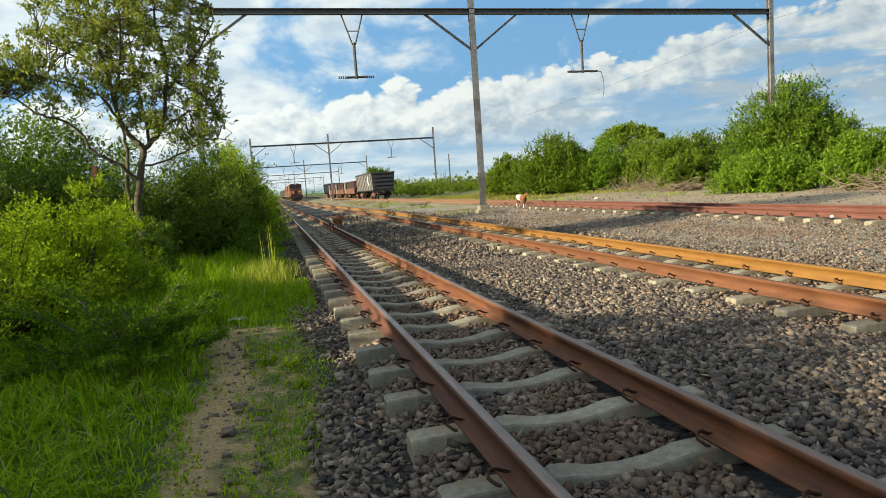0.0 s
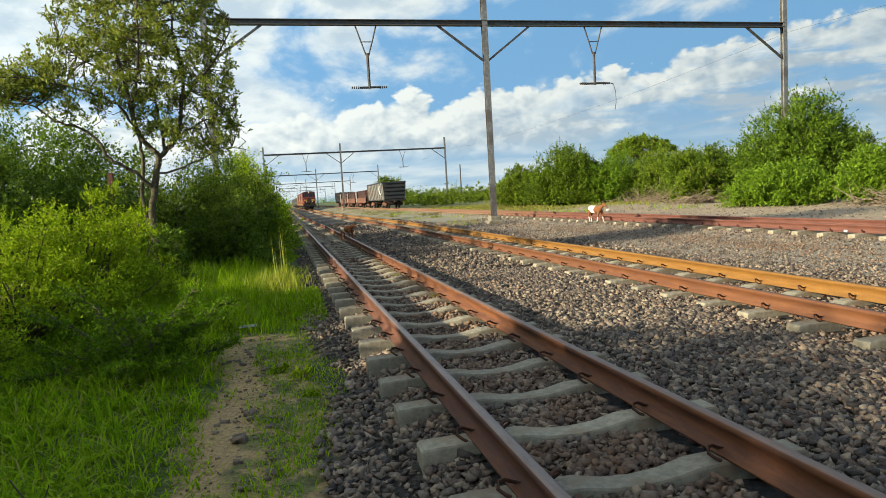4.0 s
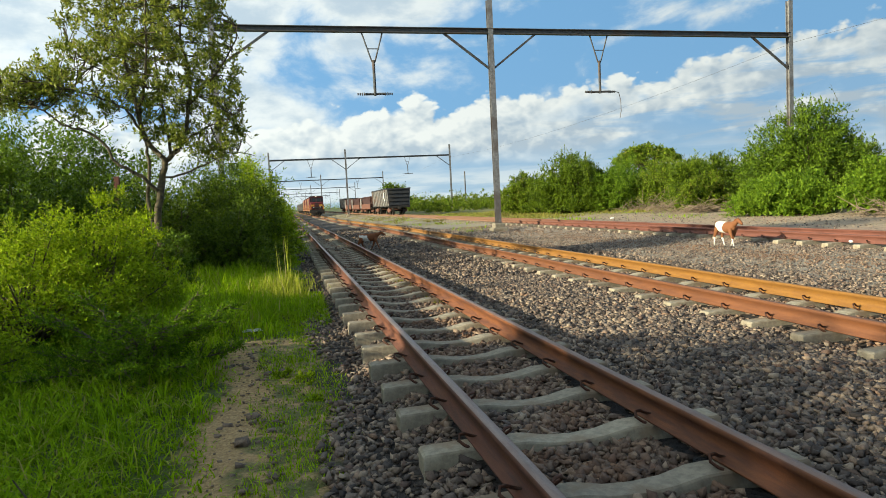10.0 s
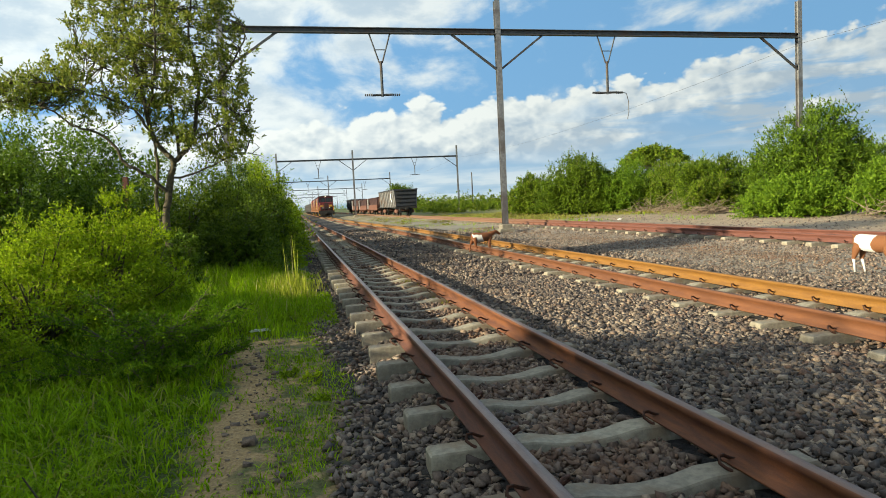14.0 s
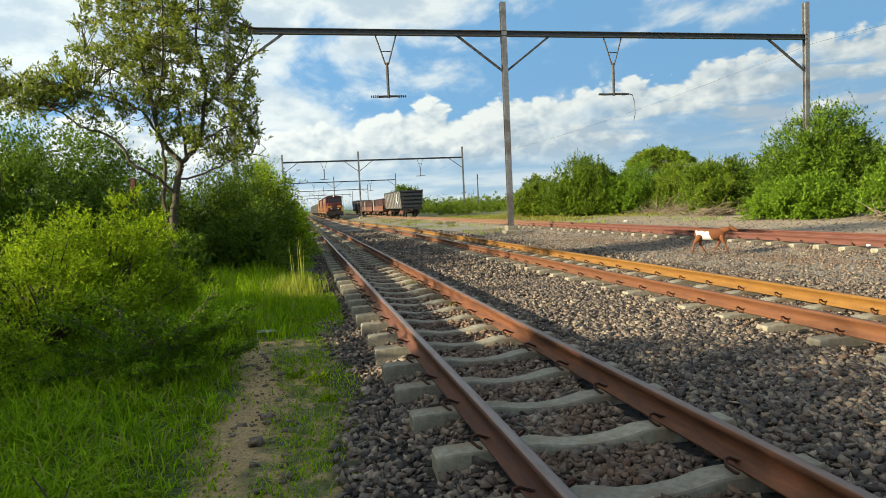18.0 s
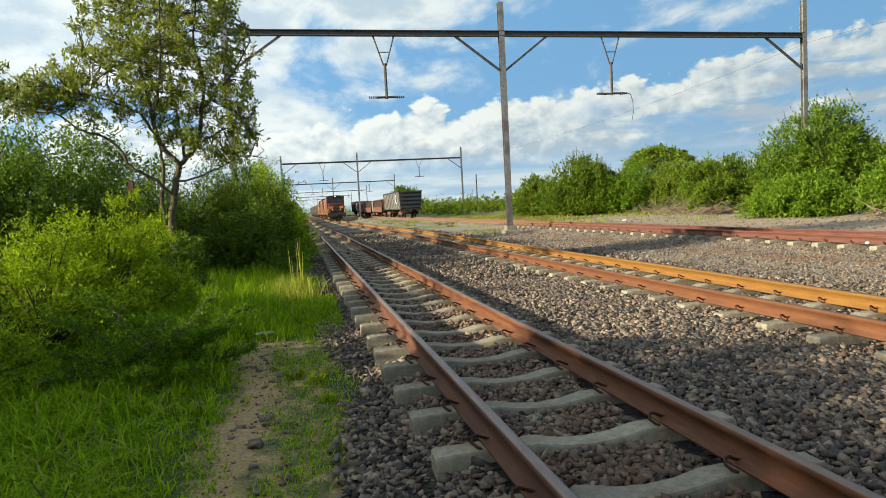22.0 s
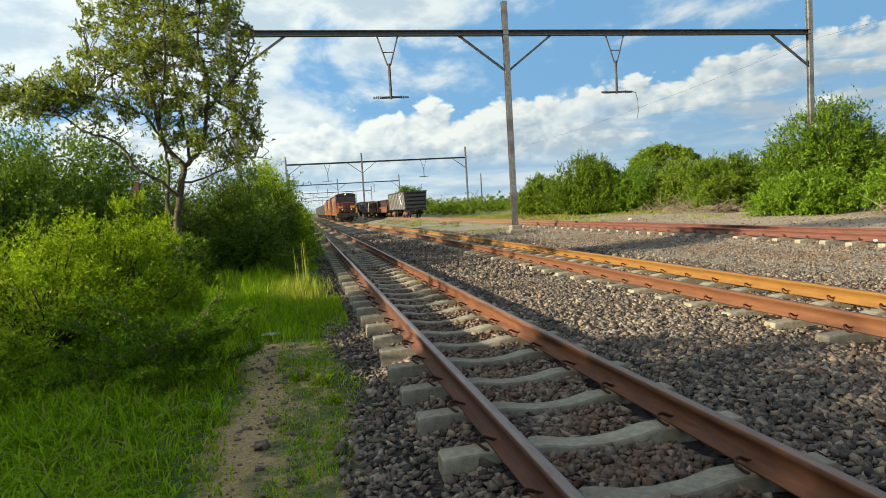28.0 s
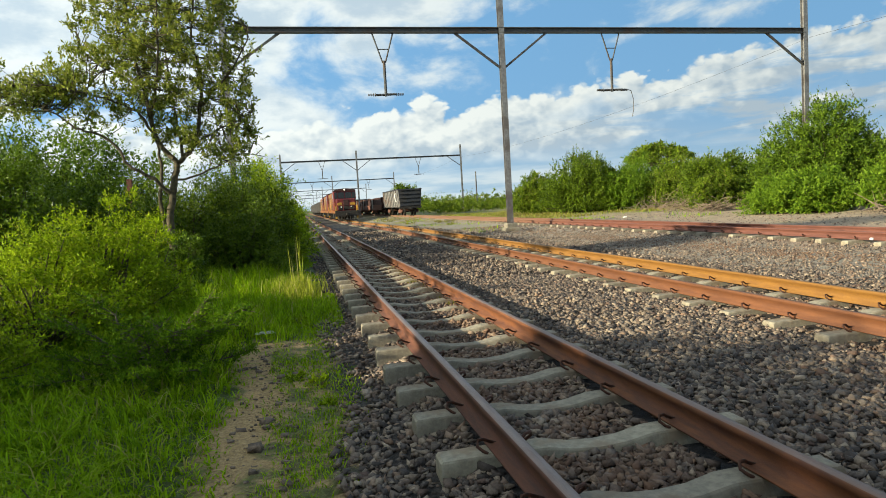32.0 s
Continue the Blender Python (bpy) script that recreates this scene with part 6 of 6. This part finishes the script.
def build_grass():
    rng = np.random.default_rng(9)
    # the thick verge between the bushes and the path
    n = 76000
    x = rng.uniform(-6.6, -1.75, n)
    y = 1.8 + rng.uniform(0, 1, n) ** 1.7 * 22
    y[:3000] = rng.uniform(-6.0, 1.8, 3000)
    tuft = np.sin(x * 3.1 + 1.3 * np.sin(y * 1.7)) * np.sin(y * 2.3 + x) + rng.normal(0, 0.5, n)
    gap = x - path_x(y)
    keep = ((gap < -0.16 + 0.10 * np.sin(y * 5.0 + 2 * np.sin(y * 2.1)) + rng.normal(0, 0.06, n)) | (y > 8.2 + rng.normal(0, 0.3, n))) & (tuft > -0.9)
    x, y, gap = x[keep], y[keep], gap[keep]
    h = rng.uniform(0.05, 0.21, len(x)) * np.clip(-gap * 1.3, 0.3, 1.2)
    blades(x, y, h, rng.uniform(0.006, 0.013, len(x)) * (0.8 + y / 12), rng.uniform(0.3, 1.7, len(x)), rng, GRASS, "grass_verge", "lush green grass beside a trodden path")
    # thin turf between the path and the ballast
    n = 38000
    x = rng.uniform(-2.0, -1.1, n)
    y = 1.8 + rng.uniform(0, 1, n) ** 1.3 * 26
    tuft = np.sin(x * 7.0 + 2 * np.sin(y * 2.2)) + np.sin(y * 3.1 + x * 4) + rng.normal(0, 0.6, n)
    lit = np.exp(-((y - 10.6) / 1.6) ** 2)
    keep = (tuft > -0.8 - 1.8 * lit) & (x - path_x(y) > 0.03 + 0.06 * np.sin(y * 4.3) + rng.normal(0, 0.04, n)) & (x < -1.32 + 0.12 * np.sin(y * 1.3) + 0.65 * lit + rng.normal(0, 0.07, n))
    x, y, lit = x[keep], y[keep], lit[keep]
    h = rng.uniform(0.018, 0.06, len(x)) * (1 + 2.0 * lit)
    blades(x, y, h, rng.uniform(0.004, 0.008, len(x)) * (0.8 + y / 12), rng.uniform(0.3, 1.2, len(x)), rng, GRASS, "turf", "short green turf at the ballast edge")
    # tall stalks by the bend of the path
    n = 900
    x, y = rng.normal(-1.8, 0.26, n), rng.normal(12.6, 0.7, n)
    h = rng.uniform(0.16, 0.44, n)
    x[:9], y[:9] = rng.normal(-1.72, 0.10, 9), rng.normal(13.0, 0.15, 9)
    h[:9] = rng.uniform(0.65, 1.1, 9)
    blades(x, y, h, rng.uniform(0.008, 0.016, n), np.where(h > 0.6, 0.06, rng.uniform(0.1, 0.8, n)), rng, GRASS_DRY, "tall_grass", "clump of tall grass with upright stalks")
    # long arching blades in tufts over the shorter grass
    tufts = 260
    tx, ty = rng.uniform(-5.6, -2.35, tufts), 2.2 + rng.uniform(0, 1, tufts) ** 1.3 * 7.0
    n = tufts * 26
    x, y = np.repeat(tx, 26) + rng.normal(0, 0.045, n), np.repeat(ty, 26) + rng.normal(0, 0.045, n)
    h = rng.uniform(0.12, 0.30, n) * np.repeat(rng.uniform(0.6, 1.15, tufts), 26)
    blades(x, y, h, rng.uniform(0.006, 0.012, n), rng.uniform(0.4, 1.9, n), rng, GRASS, "grass_tufts", "tufts of long arching green grass")
    n = 9000
    y = rng.uniform(8.2, 18.5, n)
    x = rng.uniform(-3.9, -1.75, n) - 0.03 * (y - 8)
    h = rng.uniform(0.12, 0.42, n) * (0.7 + 0.5 * np.sin(x * 4 + np.sin(y * 2)) ** 2) * np.clip((-1.55 - x) * 1.6, 0.35, 1.15)
    blades(x, y, h, rng.uniform(0.008, 0.016, n), rng.uniform(0.2, 1.2, n), rng, GRASS, "long_grass", "long lush green grass under the tree")
    n = 12000
    x, y = rng.uniform(12.6, 24.0, n), rng.uniform(38.0, 68.0, n)
    keep = np.sin(x * 0.9 + np.sin(y * 0.5)) + rng.normal(0, 0.6, n) > -0.3
    x, y = x[keep], y[keep]
    blades(x, y, rng.uniform(0.05, 0.20, len(x)), rng.uniform(0.03, 0.06, len(x)), rng.uniform(0.2, 0.9, len(x)), rng, LEAF_WEED, "bank_grass", "yellow-green grass at the foot of the thicket")
    n = 500
    x, y = rng.uniform(-5.0, -2.3, n), rng.uniform(2.2, 8.0, n)
    blades(x, y, rng.uniform(0.10, 0.26, n), rng.uniform(0.004, 0.008, n), rng.uniform(0.3, 1.8, n), rng, GRASS_DRY, "dry_grass", "dry straw-coloured blades among green grass")
    # weeds along the tracks further off
    n = 12000
    x = np.where(rng.uniform(size=n) < 0.6, rng.uniform(6.4, 16, n), rng.uniform(12.5, 22, n))
    y = rng.uniform(26, 75, n)
    tuft = np.sin(x * 1.1 + 2 * np.sin(y * 0.3)) + np.sin(y * 0.5 + x * 0.7) + rng.normal(0, 0.5, n)
    keep = (tuft > 0.8) & (np.abs(x - T3X) > 1.0)
    x, y = x[keep], y[keep]
    blades(x, y, rng.uniform(0.04, 0.2, len(x)), rng.uniform(0.012, 0.03, len(x)), rng.uniform(0.2, 0.9, len(x)), rng, GRASS, "weeds", "sparse yellow-green weeds beside the rails")


build_grass()


CLOD = surface("earth_clods", (0.07, 0.052, 0.042), (0.22, 0.16, 0.11), 25, 0.9)


def build_path_stones():
    """Pebbles and clods on the trodden path."""
    rng = np.random.default_rng(31)
    n = 900
    y = rng.uniform(2.0, 9.0, n)
    x = path_x(y) + rng.normal(0.10, 0.17, n)
    x[:4], y[:4] = (-1.96, -2.0, -1.79, -2.14), (5.11, 4.52, 3.9, 4.98)
    s = rng.uniform(0.003, 0.008, n)
    s[:90] = rng.uniform(0.008, 0.024, 90)
    s[:4] = (0.042, 0.036, 0.024, 0.024)
    d = rng.normal(size=(n, 8, 3)) * 0.25
    cube = np.array([(i, j, k) for i in (-1, 1) for j in (-1, 1) for k in (-1, 1)], float)
    v = (cube[None] * np.array([1.2, 1.0, 0.6]) + d) * s[:, None, None] + np.stack([x, y, ground_z(x, y) + s * 0.3], -1)[:, None, :]
    quads = np.array([(0, 1, 3, 2), (4, 6, 7, 5), (0, 4, 5, 1), (2, 3, 7, 6), (0, 2, 6, 4), (1, 5, 7, 3)])
    f = (np.arange(n)[:, None, None] * 8 + quads[None]).reshape(-1, 4)
    tagged(new("pebbles", np_mesh("pebbles", v.reshape(-1, 3), f, CLOD)), "pebbles and clods on a trodden earth path", "pebbles", kind="stuff")


build_path_stones()


def build_litter():
    bm = bmesh.new()
    rng = random.Random(4)
    rows = []
    for i in range(7):
        row = []
        for j in range(5):
            row.append(bm.verts.new(((i - 3) * 0.038 + rng.uniform(-0.02, 0.02), (j - 2) * 0.03 + rng.uniform(-0.018, 0.018), 0.03 + rng.uniform(-0.015, 0.03))))
        rows.append(row)
    for i in range(6):
        for j in range(4):
            bm.faces.new((rows[i][j], rows[i + 1][j], rows[i + 1][j + 1], rows[i][j + 1]))
    r = bmesh.ops.solidify(bm, geom=bm.faces[:], thickness=0.006)
    ob = tagged(new("litter", bm_mesh("litter", bm, PLATE)), "crumpled white scrap of litter on the grass", "litter")
    ob.matrix_basis = pose(-2.13, 8.45, 0.03, 0, 0, 15)


build_litter()


def build_rock(at, size, label, seed):
    rng = random.Random(seed)
    bm = bmesh.new()
    bmesh.ops.create_icosphere(bm, subdivisions=2, radius=1.0)
    for v in bm.verts:
        v.co = Vector((v.co.x * size[0], v.co.y * size[1], v.co.z * size[2])) * (1 + rng.uniform(-0.16, 0.16))
    ob = tagged(new("rock", bm_mesh("rock", bm, PLATE)), label, "rock")
    ob.matrix_basis = pose(*at, rng.uniform(-10, 10), rng.uniform(-10, 10), rng.uniform(0, 180))


build_rock((9.56, 10.85, 0.345), (0.04, 0.035, 0.03), "white stone lying on the end of a sleeper", 1)
build_rock((15.4, 31.7, 0.25), (0.12, 0.07, 0.05), "pale broken lump of concrete beyond the rails", 2)

# ---- what moves ----


def along(rows, t):
    ts = [r[0] for r in rows]
    return float(np.interp(t, ts, [r[1] for r in rows])), float(np.interp(t, ts, [r[2] for r in rows]))


def goat_rows(way, side=0.0, facing=()):
    rows, walked, last = [], 0.0, None
    gait = []
    for i in range(0, 161):
        t = i * 0.2
        px, py = along(way, t)
        ax, ay = along(way, max(0.0, t - 0.5))
        bx, by = along(way, min(32.0, t + 0.5))
        if math.hypot(bx - ax, by - ay) > 0.12:
            head = math.degrees(math.atan2(-(bx - ax), by - ay))
        elif last is None:
            head = -150.0
        else:
            head = last[2]
        if facing and t <= facing[-1][0]:
            head = float(np.interp(t, [r[0] for r in facing], [r[1] for r in facing]))
        if last:
            walked += math.hypot(px - last[0], py - last[1])
            turn = (head - last[2] + 180) % 360 - 180
            head = last[2] + max(-25, min(25, turn))
        last = (px, py, head)
        z = float(ground_z(px, py)) + 0.02
        rows.append((t, pose(px, py, z, 0, 0, head + side)))
        gait.append((t, walked))
    return rows, gait


TRAIN_WAY = [(0.0, 151.0), (6.0, 136.5), (9.0, 130.0), (13.0, 121.0), (17.0, 112.0), (20.0, 105.5), (23.0, 99.0), (28.0, 87.5), (30.0, 83.0), (32.0, 78.5)]


def motions():
    facing = [(0.0, -150.0), (7.6, -150.0), (9.0, -102.0), (12.0, -104.0), (13.0, -92.0), (14.4, -84.0), (15.8, -92.0), (17.0, -112.0), (18.1, -124.0), (19.4, -118.0), (20.4, -114.0)]
    for goat, legs, way, side, heads in ((pied_goat, pied_legs, PIED_WAY, 14.0, ()), (brown_goat, brown_legs, BROWN_WAY, 0.0, facing)):
        rows, gait = goat_rows(way, side, heads)
        walk(goat, rows)
        for k, (leg, x, y, top) in enumerate(legs):
            phase = (0, math.pi, math.pi, 0)[k] + 0.5 * (k > 1)
            swing = []
            for (t, d), (_, before) in zip(gait, [gait[0]] + gait[:-1]):
                amount = min(1.0, (d - before) / 0.12)
                swing.append((t, pose(x, y, top, 22 * amount * math.sin(d * 8.5 + phase), 0, 0)))
            walk(leg, swing)
    for car, back in TRAIN:
        rows = []
        for i in range(33):
            t = float(i)
            y = float(np.interp(t, [r[0] for r in TRAIN_WAY], [r[1] for r in TRAIN_WAY])) + back
            turn = math.degrees(math.atan2(track2_x(y + 9) - track2_x(y), 9.0))
            rows.append((t, pose(track2_x(y), y, 0.30 + float(dip(y + 5)), 0, 0, -turn)))
        walk(car, rows)


motions()
